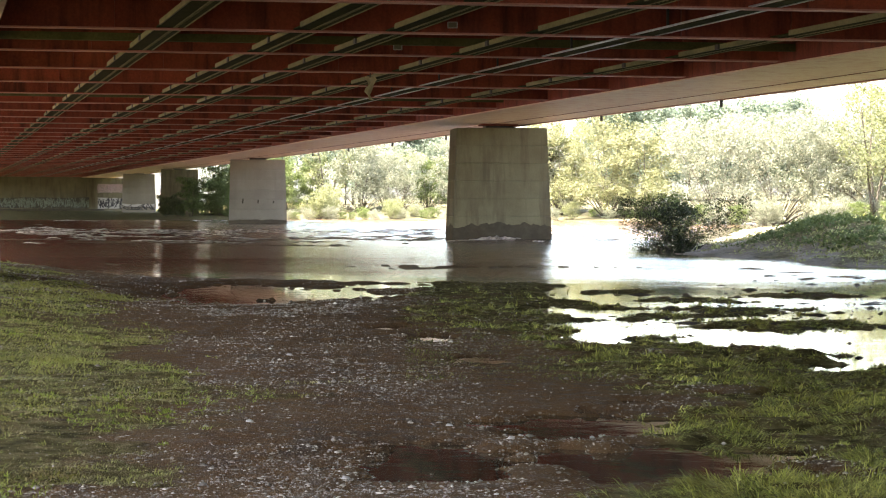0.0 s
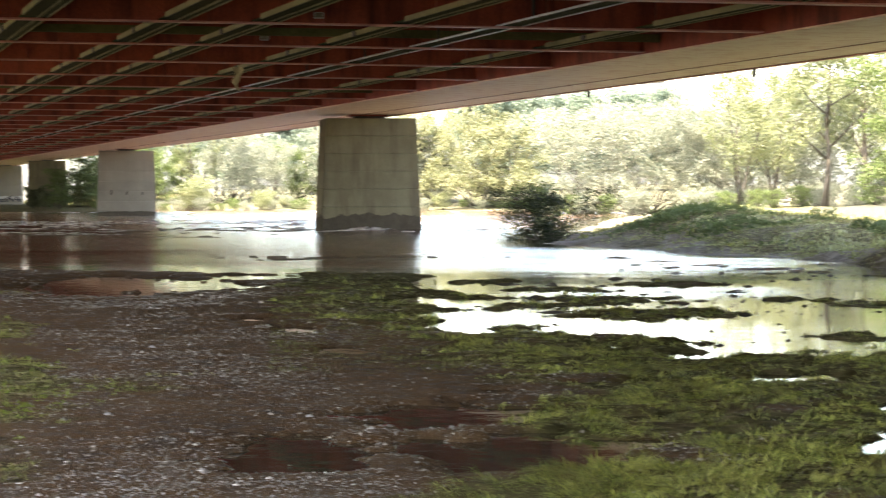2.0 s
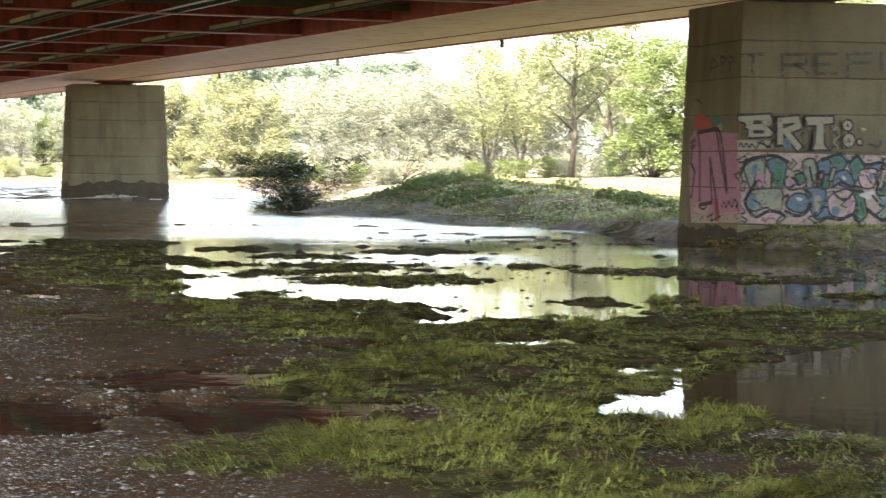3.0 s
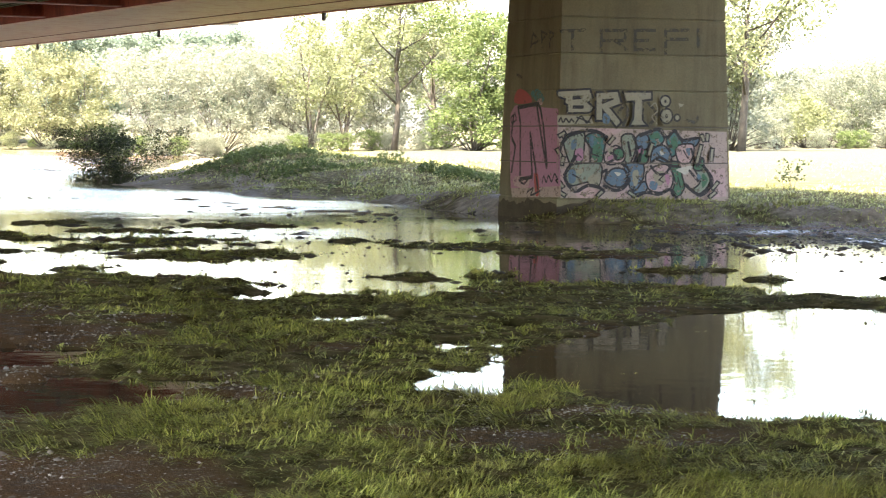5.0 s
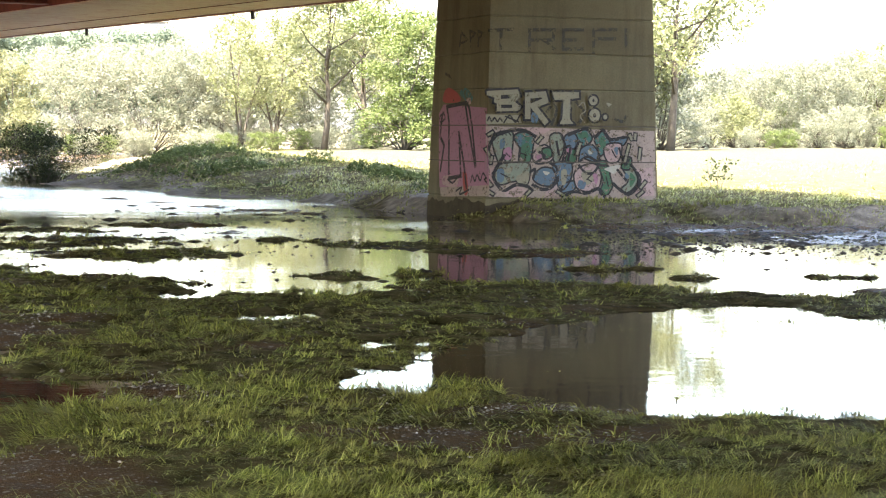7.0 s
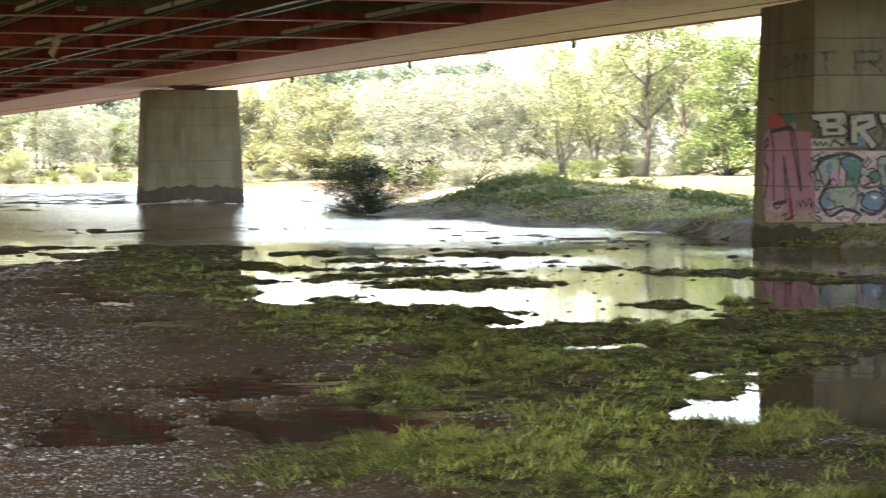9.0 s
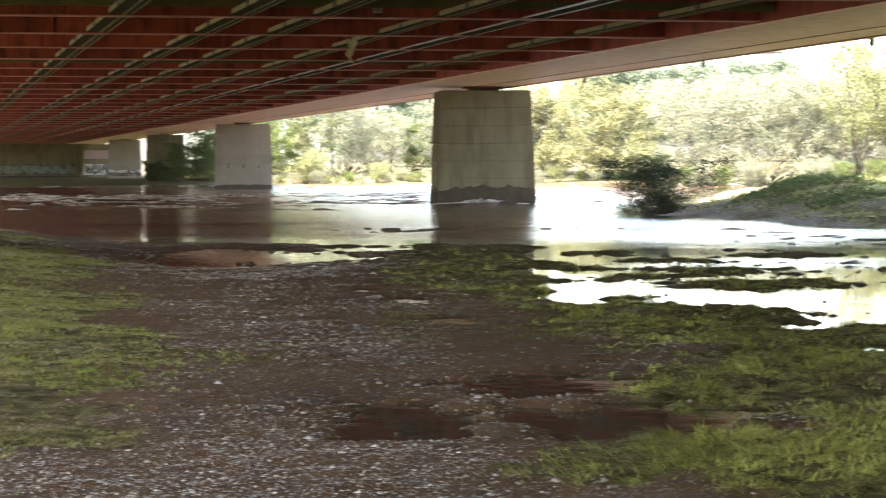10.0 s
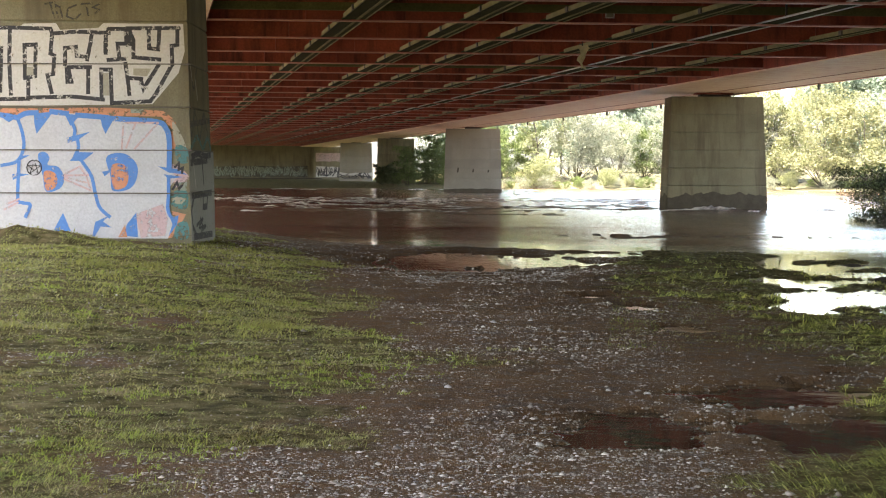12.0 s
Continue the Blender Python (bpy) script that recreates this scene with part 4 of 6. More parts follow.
def paint_brt_pier():
    b = Board(PIER_BRT, "front", lambda x, y: (-10.449 + 0.011964 * x, 3.7362 + 0.000412 * x - 0.009438 * y - 1.25e-6 * x * y), BRT_SIZE)
    b.fill(BLUSH, [(874, 222), (960, 224), (1060, 228), (1173, 231), (1176, 353), (1020, 351), (874, 347)], name="painted_panel")
    b.fill(ROSE, [(876, 300), (895, 290), (892, 320), (878, 330)], [(905, 340), (925, 328), (950, 336), (945, 348), (910, 348)], [(980, 335), (1000, 325), (995, 345), (975, 348)], [(1130, 300), (1170, 295), (1172, 345), (1140, 348)], [(930, 225), (990, 226), (970, 238), (940, 232)])
    b.fill(CREAM, [(874, 201), (932, 203), (936, 216), (874, 219)], name="painted_band")
    b.lines(INK, 0.030, [(877, 212), (880, 206), (884, 214), (889, 207), (894, 214), (898, 208), (902, 213)], [(905, 216), (915, 203), (925, 215), (935, 201), (942, 214)], [(908, 205), (930, 214)], smooth=True)
    ringed(b, SAGE, 0.034, [(885, 241), (918, 231), (920, 258), (915, 284), (907, 284), (905, 262), (900, 285), (894, 284)], [(985, 240), (1005, 236), (1010, 260), (1000, 285), (990, 280)], [(893, 292), (925, 286), (950, 290), (945, 326), (925, 320), (900, 326), (889, 315)], [(1112, 292), (1128, 290), (1143, 318), (1125, 340), (1112, 334), (1125, 318)])
    ringed(b, TEAL, 0.034, [(922, 240), (940, 232), (956, 241), (955, 262), (950, 284), (942, 284), (941, 262), (932, 260)], [(1064, 245), (1077, 231), (1090, 246), (1095, 256), (1075, 275), (1070, 262)], [(1022, 238), (1048, 228), (1060, 245), (1045, 258), (1030, 248)])
    ringed(b, SEA, 0.034, [(1010, 242), (1025, 233), (1034, 246), (1029, 262), (1015, 262)], [(1040, 262), (1060, 255), (1073, 275), (1065, 286), (1045, 280), (1036, 285)], [(990, 289), (1021, 286), (1023, 312), (1010, 334), (1000, 330), (995, 310)], [(1010, 324), (1032, 319), (1028, 335), (1016, 345), (1005, 340)], [(955, 313), (970, 296), (990, 298), (995, 312), (985, 328), (965, 325)], [(1092, 246), (1122, 242), (1116, 256), (1098, 255)])
    ringed(b, ROSE, 0.034, [(955, 271), (975, 255), (991, 270), (985, 285), (960, 288)], [(1082, 257), (1112, 254), (1107, 284), (1086, 284)], [(1029, 302), (1058, 288), (1075, 300), (1072, 330), (1050, 338), (1031, 330)])
    ringed(b, LEAFY, 0.034, [(1066, 286), (1085, 285), (1092, 310), (1096, 330), (1085, 345), (1073, 340), (1079, 320), (1073, 300)], [(1115, 280), (1130, 278), (1128, 298), (1113, 297)], [(971, 263), (985, 261), (988, 275), (975, 280)], [(1017, 267), (1030, 263), (1030, 285), (1012, 285)])
    b.fill(LEAFY, [(935, 258), (948, 253), (950, 283), (935, 283)], [(940, 240), (950, 243), (946, 250)], [(1035, 236), (1048, 232), (1052, 242), (1040, 244)], [(1072, 246), (1080, 240), (1084, 256), (1075, 262)], [(1128, 305), (1138, 316), (1128, 330)], smooth=True)
    b.fill(CREAM, [(926, 312), (947, 302), (945, 324), (931, 324)], [(960, 262), (970, 258), (966, 272)], [(1004, 302), (1014, 300), (1013, 322), (1006, 326)], [(1040, 306), (1056, 300), (1064, 314), (1050, 326)], [(905, 300), (918, 296), (914, 306)], smooth=True)
    b.fill(CHALK, [(1082, 297), (1110, 291), (1100, 306), (1090, 303)], [(972, 302), (984, 304), (978, 309)], [(1052, 264), (1060, 270), (1054, 272)], smooth=True)
    b.fill(SEA, [(893, 300), (904, 299), (904, 318), (894, 321)], [(898, 247), (906, 245), (905, 258), (898, 262)], [(968, 316), (986, 312), (982, 324)], [(1036, 318), (1048, 322), (1044, 334), (1034, 330)], [(1098, 262), (1106, 260), (1104, 274)], [(1120, 305), (1126, 312), (1118, 318)], [(928, 242), (934, 238), (936, 252), (930, 256)], smooth=True)
    b.fill(PINK, [(904, 264), (916, 260), (917, 279), (906, 281)], [(1013, 264), (1022, 260), (1021, 271)], [(1060, 306), (1070, 310), (1066, 326)], [(960, 276), (970, 272), (966, 284)], smooth=True)
    b.lines(INK, 0.066, [(886, 312), (892, 325), (905, 336), (925, 326), (945, 329), (953, 336)], [(955, 326), (970, 334), (986, 331), (997, 318)], [(1003, 344), (1028, 338), (1050, 341), (1070, 333), (1082, 347)], [(1098, 325), (1125, 343), (1146, 318), (1130, 292)],
            [(884, 241), (905, 233), (920, 229), (940, 230), (958, 240)], [(1018, 237), (1050, 226), (1064, 241), (1078, 229), (1093, 246), (1123, 240)], [(896, 288), (904, 275), (886, 306)], [(878, 262), (882, 250), (890, 240)], smooth=True)
    b.lines(INK, 0.050, [(1036, 292), (1048, 305), (1062, 304), (1072, 290)], [(1040, 282), (1052, 276), (1066, 284)], [(932, 262), (930, 284)], [(1005, 240), (1012, 262), (1006, 285)], [(996, 250), (1000, 272)], [(1008, 262), (1020, 258), (1016, 282)], [(985, 288), (996, 296), (998, 318)], [(950, 304), (958, 298), (956, 312)], [(1075, 276), (1070, 290), (1085, 292)], [(1108, 262), (1118, 290), (1126, 280)], [(1105, 300), (1120, 318)], [(966, 268), (975, 276), (960, 286)], smooth=True)
    b.lines(INK, 0.024, [(895, 236), (898, 230)], [(902, 238), (905, 230), (908, 238)], [(911, 232), (916, 238)], [(899, 306), (910, 312)], [(934, 270), (944, 274)], [(1046, 268), (1056, 280)], [(1094, 264), (1102, 278)], [(1058, 308), (1050, 316), (1058, 320)], [(1010, 310), (1018, 318)], [(908, 270), (914, 276)], [(1084, 312), (1088, 328)])
    for x, y, half, tilt in ((881, 235, 7, 1.0), (876, 268, 9, -0.5), (882, 282, 8, 0.2), (878, 322, 9, -0.6), (881, 340, 7, -1.0), (946, 340, 7, 0.8), (1002, 341, 8, -1.0), (1128, 242, 7, -0.4), (1136, 241, 7, 0.1), (1121, 270, 17, 0.25), (1144, 272, 12, 0.1), (1150, 326, 9, 0.7), (1145, 342, 8, 0.9), (965, 246, 8, 0.7), (1034, 262, 12, 0.3)):
        bar(b, x, y, half, tilt, CREAM)
    ringed(b, CREAM, 0.036, disc(1060, 177, 9, 10), disc(1062, 203, 11, 13), disc(1081, 206, 5, 6))
    b.fill(INK, disc(1062, 203, 3, 4), disc(1060, 177, 2, 3))
    block = [(872, 158), (928, 155), (933, 170), (925, 179), (935, 188), (927, 197), (889, 198), (889, 183), (884, 181), (885, 173), (872, 168)]
    tee = [(985, 160), (1036, 160), (1036, 174), (1020, 176), (1020, 210), (1028, 220), (997, 220), (1003, 208), (1005, 177), (990, 178)]
    b.fill(CREAM, block, tee, [(1083, 180), (1093, 183), (1085, 191)], name="painted_letter")
    b.lines(INK, 0.040, block + [block[0]], tee + [tee[0]], name="letter_outline")
    b.fill(INK, [(898, 167), (914, 166), (915, 173), (898, 174)], [(898, 184), (917, 184), (917, 190), (898, 190)])
    leg = [(944, 204), (944, 168), (972, 166), (975, 177), (953, 186), (974, 213)]
    b.lines(INK, 0.20, leg, name="letter_outline")
    b.lines(CREAM, 0.115, leg, name="painted_letter")
    b.fill(SEA, [(952, 198), (962, 204), (960, 216), (950, 214)], smooth=True)
    b.lines(GREY_INK, 0.06, [(978, 196), (988, 184), (994, 196), (986, 218)], [(1030, 180), (1044, 200), (1034, 216)], [(1096, 210), (1112, 214), (1118, 206)], smooth=True)
    b.lines(CREAM, 0.022, [(1034, 186), (1042, 180), (1046, 194), (1036, 204), (1044, 216)], smooth=True)
    b.lines(GREY_INK, 0.062, [(878, 53), (918, 51)], [(898, 53), (897, 84)], [(947, 88), (947, 52), (990, 52), (988, 70), (950, 70)], [(972, 70), (990, 86)], [(1040, 86), (1006, 86), (1006, 52), (1040, 52)], [(1006, 70), (1028, 70)], [(1060, 92), (1060, 52), (1100, 52)], [(1060, 68), (1098, 68)], [(1118, 52), (1118, 80)])
    side = Board(PIER_BRT, "left", lambda x, y: (-21.5926 + 0.027569 * x + 0.001866 * y, 5.4327 - 0.0015185 * x - 0.0165 * y + 6.8e-6 * x * y), BRT_SIZE)
    side.fill(PINK, [(785, 200), (794, 184), (868, 190), (868, 328), (782, 330), (782, 280)], name="painted_panel")
    side.fill(BLUSH, [(783, 330), (868, 326), (868, 345), (784, 346)])
    side.fill(RED_PAINT, [(794, 180), (797, 160), (806, 155), (820, 165), (823, 179)], [(824, 306), (831, 306), (832, 338), (826, 342)], smooth=True)
    side.fill(TEAL, [(823, 164), (835, 155), (846, 172), (838, 181)], smooth=True)
    side.fill(ROSE, [(834, 176), (841, 172), (842, 182), (836, 184)], [(790, 310), (815, 312), (812, 328), (790, 326)], smooth=True)
    side.lines(INK, 0.075, [(800, 188), (803, 215), (800, 305)], [(801, 188), (835, 181), (839, 190), (843, 222), (847, 290)], [(800, 314), (821, 310), (820, 240)], [(820, 234), (827, 290), (830, 330)], [(833, 186), (838, 230), (846, 292)], [(791, 204), (786, 240), (793, 256), (785, 300)])
    side.lines(INK, 0.04, [(793, 198), (796, 208), (788, 216), (787, 206), (793, 200)], [(838, 320), (841, 309), (845, 319), (849, 308), (854, 318), (859, 305), (864, 314)], [(798, 316), (806, 322), (814, 314)], [(812, 336), (822, 330), (818, 342), (834, 334)], smooth=True)
    side.lines(GREY_INK, 0.06, [(826, 80), (830, 56), (840, 70), (828, 76)], [(845, 80), (845, 54), (854, 58), (846, 68)], [(858, 80), (858, 54), (867, 58), (859, 68)], [(800, 130), (810, 136)])
    joint_marks(PIER_BRT, BRT_SIZE, ("front", "left"), (1.093, 1.776))


def paint_left_pier():
    b = Board(PIER_LEFT, "front", lambda x, y: (LF[0] + LF[1] * x, LF[2] + LF[3] * y), LEFT_SIZE)
    b.fill(CHALK, [(-75, 44), (20, 46), (28, 41), (85, 40), (92, 52), (160, 48), (168, 40), (310, 41), (313, 90), (302, 128), (256, 183), (60, 186), (-75, 186)], name="painted_panel")
    b.lines(INK, 0.066, [(-70, 50), (0, 48), (75, 50), (78, 58), (75, 94), (82, 98), (80, 130), (70, 132), (72, 142), (77, 162)], [(3, 52), (2, 110), (5, 165)], [(30, 135), (29, 79), (49, 78), (48, 134), (30, 137)], [(36, 140), (36, 172)], [(-75, 176), (36, 174)], [(40, 172), (115, 170), (168, 175)],
            [(85, 58), (120, 55), (178, 57)], [(101, 112), (101, 84), (120, 82), (122, 98), (140, 100)], [(140, 104), (146, 75), (148, 60)], [(112, 118), (145, 118)], [(142, 118), (142, 162)], [(173, 92), (173, 62), (178, 50), (205, 50)], [(208, 52), (210, 76), (194, 76), (197, 100)], [(178, 105), (206, 103)])
    b.lines(INK, 0.066, [(166, 172), (165, 122), (182, 122), (184, 182)], [(215, 52), (222, 70), (222, 100), (268, 104)], [(212, 49), (302, 48)], [(249, 54), (250, 84), (266, 86), (268, 52)], [(300, 48), (300, 78), (290, 80), (291, 112)], [(208, 112), (212, 138), (215, 165)], [(212, 137), (236, 138)], [(266, 115), (245, 148), (240, 157), (236, 140)], [(290, 114), (262, 165), (252, 178), (190, 181)], [(-30, 84), (-12, 84), (-14, 160), (-40, 162)])
    b.fill(INK, [(100, 114), (109, 115), (117, 147), (102, 148)], [(169, 72), (177, 70), (177, 93), (169, 93)], [(207, 58), (217, 58), (219, 80), (209, 82)])
    b.fill(CREAM, [(33, 118), (45, 118), (45, 132), (33, 133)], [(222, 120), (254, 120), (246, 134), (222, 132)], [(168, 128), (178, 128), (180, 168), (169, 168)])
    b.lines(GREY_INK, 0.030, [(66, 6), (82, 3)], [(74, 4), (82, 30)], [(88, 30), (84, 8), (92, 12), (96, 30)], [(120, 8), (106, 14), (104, 28), (118, 34), (128, 24)], [(130, 6), (148, 5)], [(138, 6), (142, 26)], [(165, 4), (150, 12), (162, 16), (155, 22)])
    b.fill(ORANGE, [(-75, 190), (20, 191), (175, 189), (275, 195), (297, 212), (300, 262), (291, 262), (288, 225), (272, 205), (-75, 202)], [(290, 372), (316, 378), (306, 398), (290, 420), (282, 420), (296, 392)], name="painted_band")
    b.fill(SAGE, [(217, 192), (240, 192), (238, 199), (218, 199)])
    b.fill(CREAM, [(291, 214), (305, 232), (316, 262), (298, 258)], smooth=True)
    b.fill(TEAL, [(298, 256), (318, 262), (319, 286), (300, 284)], [(291, 340), (317, 336), (317, 368), (290, 362)], [(300, 396), (318, 392), (320, 420), (296, 420)], smooth=True)
    b.fill(ROSE, [(290, 290), (318, 306), (318, 322), (296, 330)], smooth=True)
    b.fill(SAGE, [(300, 322), (318, 320), (317, 336), (302, 336)])
    b.fill(ICE, [(-75, 206), (18, 206), (30, 200), (130, 200), (150, 206), (262, 212), (280, 222), (287, 245), (287, 300), (300, 312), (287, 330), (285, 380), (301, 384), (284, 421), (-75, 421)], name="painted_panel")
    b.fill(ROSE, [(226, 378), (275, 360), (284, 386), (280, 416), (236, 420)])
    b.fill(BLUE, [(46, 200), (80, 197), (68, 214), (51, 236), (47, 218)], [(164, 206), (188, 209), (173, 236), (167, 222)], [(104, 243), (146, 232), (124, 247), (106, 252)], [(110, 284), (122, 268), (152, 269), (137, 281), (130, 284)], [(155, 392), (181, 380), (169, 391), (184, 402), (165, 400), (154, 418), (150, 418)], [(266, 293), (300, 298), (318, 308), (285, 304)], [(275, 307), (312, 312), (285, 315)],
           [(288, 384), (303, 380), (300, 396), (285, 418), (292, 396)], [(82, 406), (98, 376), (112, 408), (90, 410)], [(205, 416), (212, 395), (228, 375), (231, 419)], [(16, 286), (25, 275), (39, 274), (22, 283)], [(8, 308), (18, 306), (38, 308), (22, 312), (9, 318)], [(167, 303), (186, 299), (172, 311)], [(100, 200), (128, 203), (111, 222)], [(-20, 200), (16, 206), (2, 216)])
    b.fill(BLUE, [(54, 272), (65, 268), (74, 278), (71, 291), (90, 295), (100, 315), (92, 333), (68, 338), (62, 310), (56, 290)], [(174, 280), (190, 270), (212, 273), (229, 291), (228, 317), (214, 334), (186, 336), (182, 310)], smooth=True)
    b.fill(ORANGE, [(64, 304), (80, 303), (88, 315), (84, 331), (68, 335)], [(184, 293), (205, 290), (214, 308), (209, 329), (188, 332)], smooth=True)
    b.fill(ORANGE, [(196, 419), (208, 396), (212, 419)])
    b.lines(BLUE, 0.055, [(16, 206), (26, 235), (28, 262), (16, 285), (-10, 292)], [(20, 284), (18, 350), (25, 358), (40, 362), (32, 382)], [(104, 202), (118, 225), (118, 238)], [(124, 247), (125, 262), (120, 273)], [(131, 284), (148, 310), (155, 340), (163, 366), (180, 382)], [(285, 316), (285, 340), (284, 370), (291, 385)], smooth=True)
    b.lines(BLUE, 0.085, [(18, 207), (32, 200), (50, 199)], [(78, 197), (104, 200)], [(124, 203), (165, 206), (190, 209), (262, 214), (279, 224), (286, 246), (286, 294)], [(-75, 198), (-20, 202), (14, 207)], smooth=True)
    b.lines(ROSE, 0.032, [(203, 216), (266, 216)], [(205, 216), (202, 262)], [(265, 218), (225, 262)], [(226, 218), (210, 260)], [(100, 308), (128, 294), (140, 312), (147, 336), (100, 316)], [(100, 310), (142, 309)], [(102, 313), (138, 322)], [(0, 360), (20, 352)], [(-5, 370), (18, 358)], [(230, 386), (276, 366)], [(236, 400), (280, 384)])
    b.lines(INK, 0.019, disc(47, 296, 13, 13.5, 16) + [(60, 296)], [(47 + 12.5 * math.sin(2.513 * k), 296 - 12.5 * math.cos(2.513 * k)) for k in range(6)])
    b.lines(INK, 0.04, [(297, 294), (303, 288), (303, 299), (310, 296), (309, 304)], [(293, 333), (300, 322), (304, 333), (310, 325)])
    b.lines(CREAM, 0.035, [(293, 352), (299, 349), (298, 357)], [(301, 350), (305, 350), (304, 358), (301, 358), (301, 350)], [(308, 350), (313, 352), (308, 358)])
    side = Board(PIER_LEFT, "right", lambda x, y: (LR[0] + LR[1] * x + LR[2] * y + LR[3] * x * y, LR[4] + LR[5] * x + LR[6] * y + LR[7] * x * y), LEFT_SIZE)
    side.fill(PALE_GREY, [(320, 268), (364, 268), (368, 400), (369, 424), (326, 424)], name="painted_panel")
    side.lines(INK, 0.11, [(324, 288), (352, 284)], [(343, 288), (346, 322)], [(330, 344), (325, 370), (328, 400), (334, 416)], [(345, 345), (345, 365), (352, 364), (353, 345)], [(325, 278), (335, 272), (350, 277), (358, 274)], [(330, 417), (362, 411)], [(326, 346), (360, 340)])
    side.lines(INK, 0.06, [(334, 397), (345, 385), (338, 401), (350, 397), (342, 406)], [(340, 384), (346, 404)], smooth=True)
    side.lines(TEAL, 0.09, [(324, 262), (334, 243), (344, 262), (352, 245), (358, 264)], smooth=True)
    side.lines(GREY_INK, 0.10, [(321, 200), (325, 240), (330, 198), (338, 245), (345, 204), (353, 240)], [(322, 220), (356, 214)], [(323, 128), (328, 158), (332, 124)], smooth=True)
    side.lines(CHALK, 0.05, [(322, 116), (325, 142)], [(330, 140), (334, 176)], [(328, 292), (332, 330)])
    joint_marks(PIER_LEFT, LEFT_SIZE, ("front", "right"), (LJ + 0.703, LJ + 2 * 0.703, LJ + 3 * 0.703, LJ + 4 * 0.703))


def scribble(parent, place, width, height, seed, count, thick, ground_mat=None, line_mat=None):
    """A chalky patch with rows of unreadable scrawl."""
    rnd = random.Random(seed)
    bm = bmesh.new()
    put = lambda x, y: place @ Vector((x, -0.01, y))
    fill_shape(bm, put, [(0, 0)] + [(width * k / 8, rnd.uniform(0, 0.1)) for k in range(1, 8)] + [(width, 0), (width, height)] + [(width * k / 8, height - rnd.uniform(0, 0.15)) for k in range(7, 0, -1)] + [(0, height)])
    part("painted_panel", bm, ground_mat or CHALK, parent)
    put = lambda x, y: place @ Vector((x, -0.02, y))
    for k in range(count):
        bm = bmesh.new()
        x = width * (k + 0.2) / count
        w = width / count
        pts = [(min(max(x + rnd.uniform(-0.6, 1.6) * w, 0.05), width - 0.05), rnd.uniform(0.08, 0.94) * height) for _ in range(6)]
        line_shape(bm, put, curvy(pts), thick)
        part("painted_line", bm, line_mat or INK, parent)


paint_brt_pier()
paint_left_pier()
scribble(ABUTMENT, pose(-14, 0.48, 0.60), 24, 1.55, 3, 120, 0.085, GREY_INK, SAGE)
scribble(ABUTMENT, pose(11.2, -0.62, 0.60), 3.6, 1.5, 4, 16, 0.11)
scribble(ABUTMENT, pose(11.2, -0.62, 2.7), 3.6, 1.25, 5, 9, 0.13, BLUSH, ROSE)
scribble(PIER_WHITE, pose(-1.8, -1.37, 0.25), 3.6, 1.1, 6, 5, 0.10)
for k in range(3):
    bm = bmesh.new()
    add_box(bm, pose(-1.1 + 1.1 * k, -1.37, 1.45, 0, 8, 0), 0.10, 0.04, 0.34 - 0.08 * k)
    part("weep_hole", bm, M_TIDE, PIER_FAR)


# ---- trees and shrubs ----
def leaf_puffs(rng, centres, radii, count, size, sag):
    """Leaves in rounded tufts: most near the skin of a tuft and facing outwards, some trailing below it."""
    k = rng.choice(len(centres), count, p=radii ** 2 / np.sum(radii ** 2))
    out = rng.normal(0, 1, (count, 3))
    out /= np.linalg.norm(out, axis=1)[:, None]
    deep = 1 - 0.55 * rng.rand(count) ** 2 + 0.18 * rng.normal(0, 1, count)
    c = centres[k] + out * np.array([1.0, 1.0, 0.72]) * (radii[k] * deep)[:, None]
    c[:, 2] -= sag * radii[k] * rng.rand(count) ** 3
    n = out * 0.6 + np.array([0, 0, 0.25]) + rng.normal(0, 0.6, (count, 3))
    n /= np.linalg.norm(n, axis=1)[:, None]
    a = np.cross(n, rng.normal(0, 1, (count, 3)))
    a /= np.linalg.norm(a, axis=1)[:, None]
    b = np.cross(n, a)
    s = size * (0.55 + 0.9 * rng.rand(count))[:, None]
    v = np.stack([c - a * s, c + b * s * 0.55, c + a * s, c - b * s * 0.55], 1).reshape(-1, 3)
    return v, np.arange(count * 4).reshape(-1, 4)


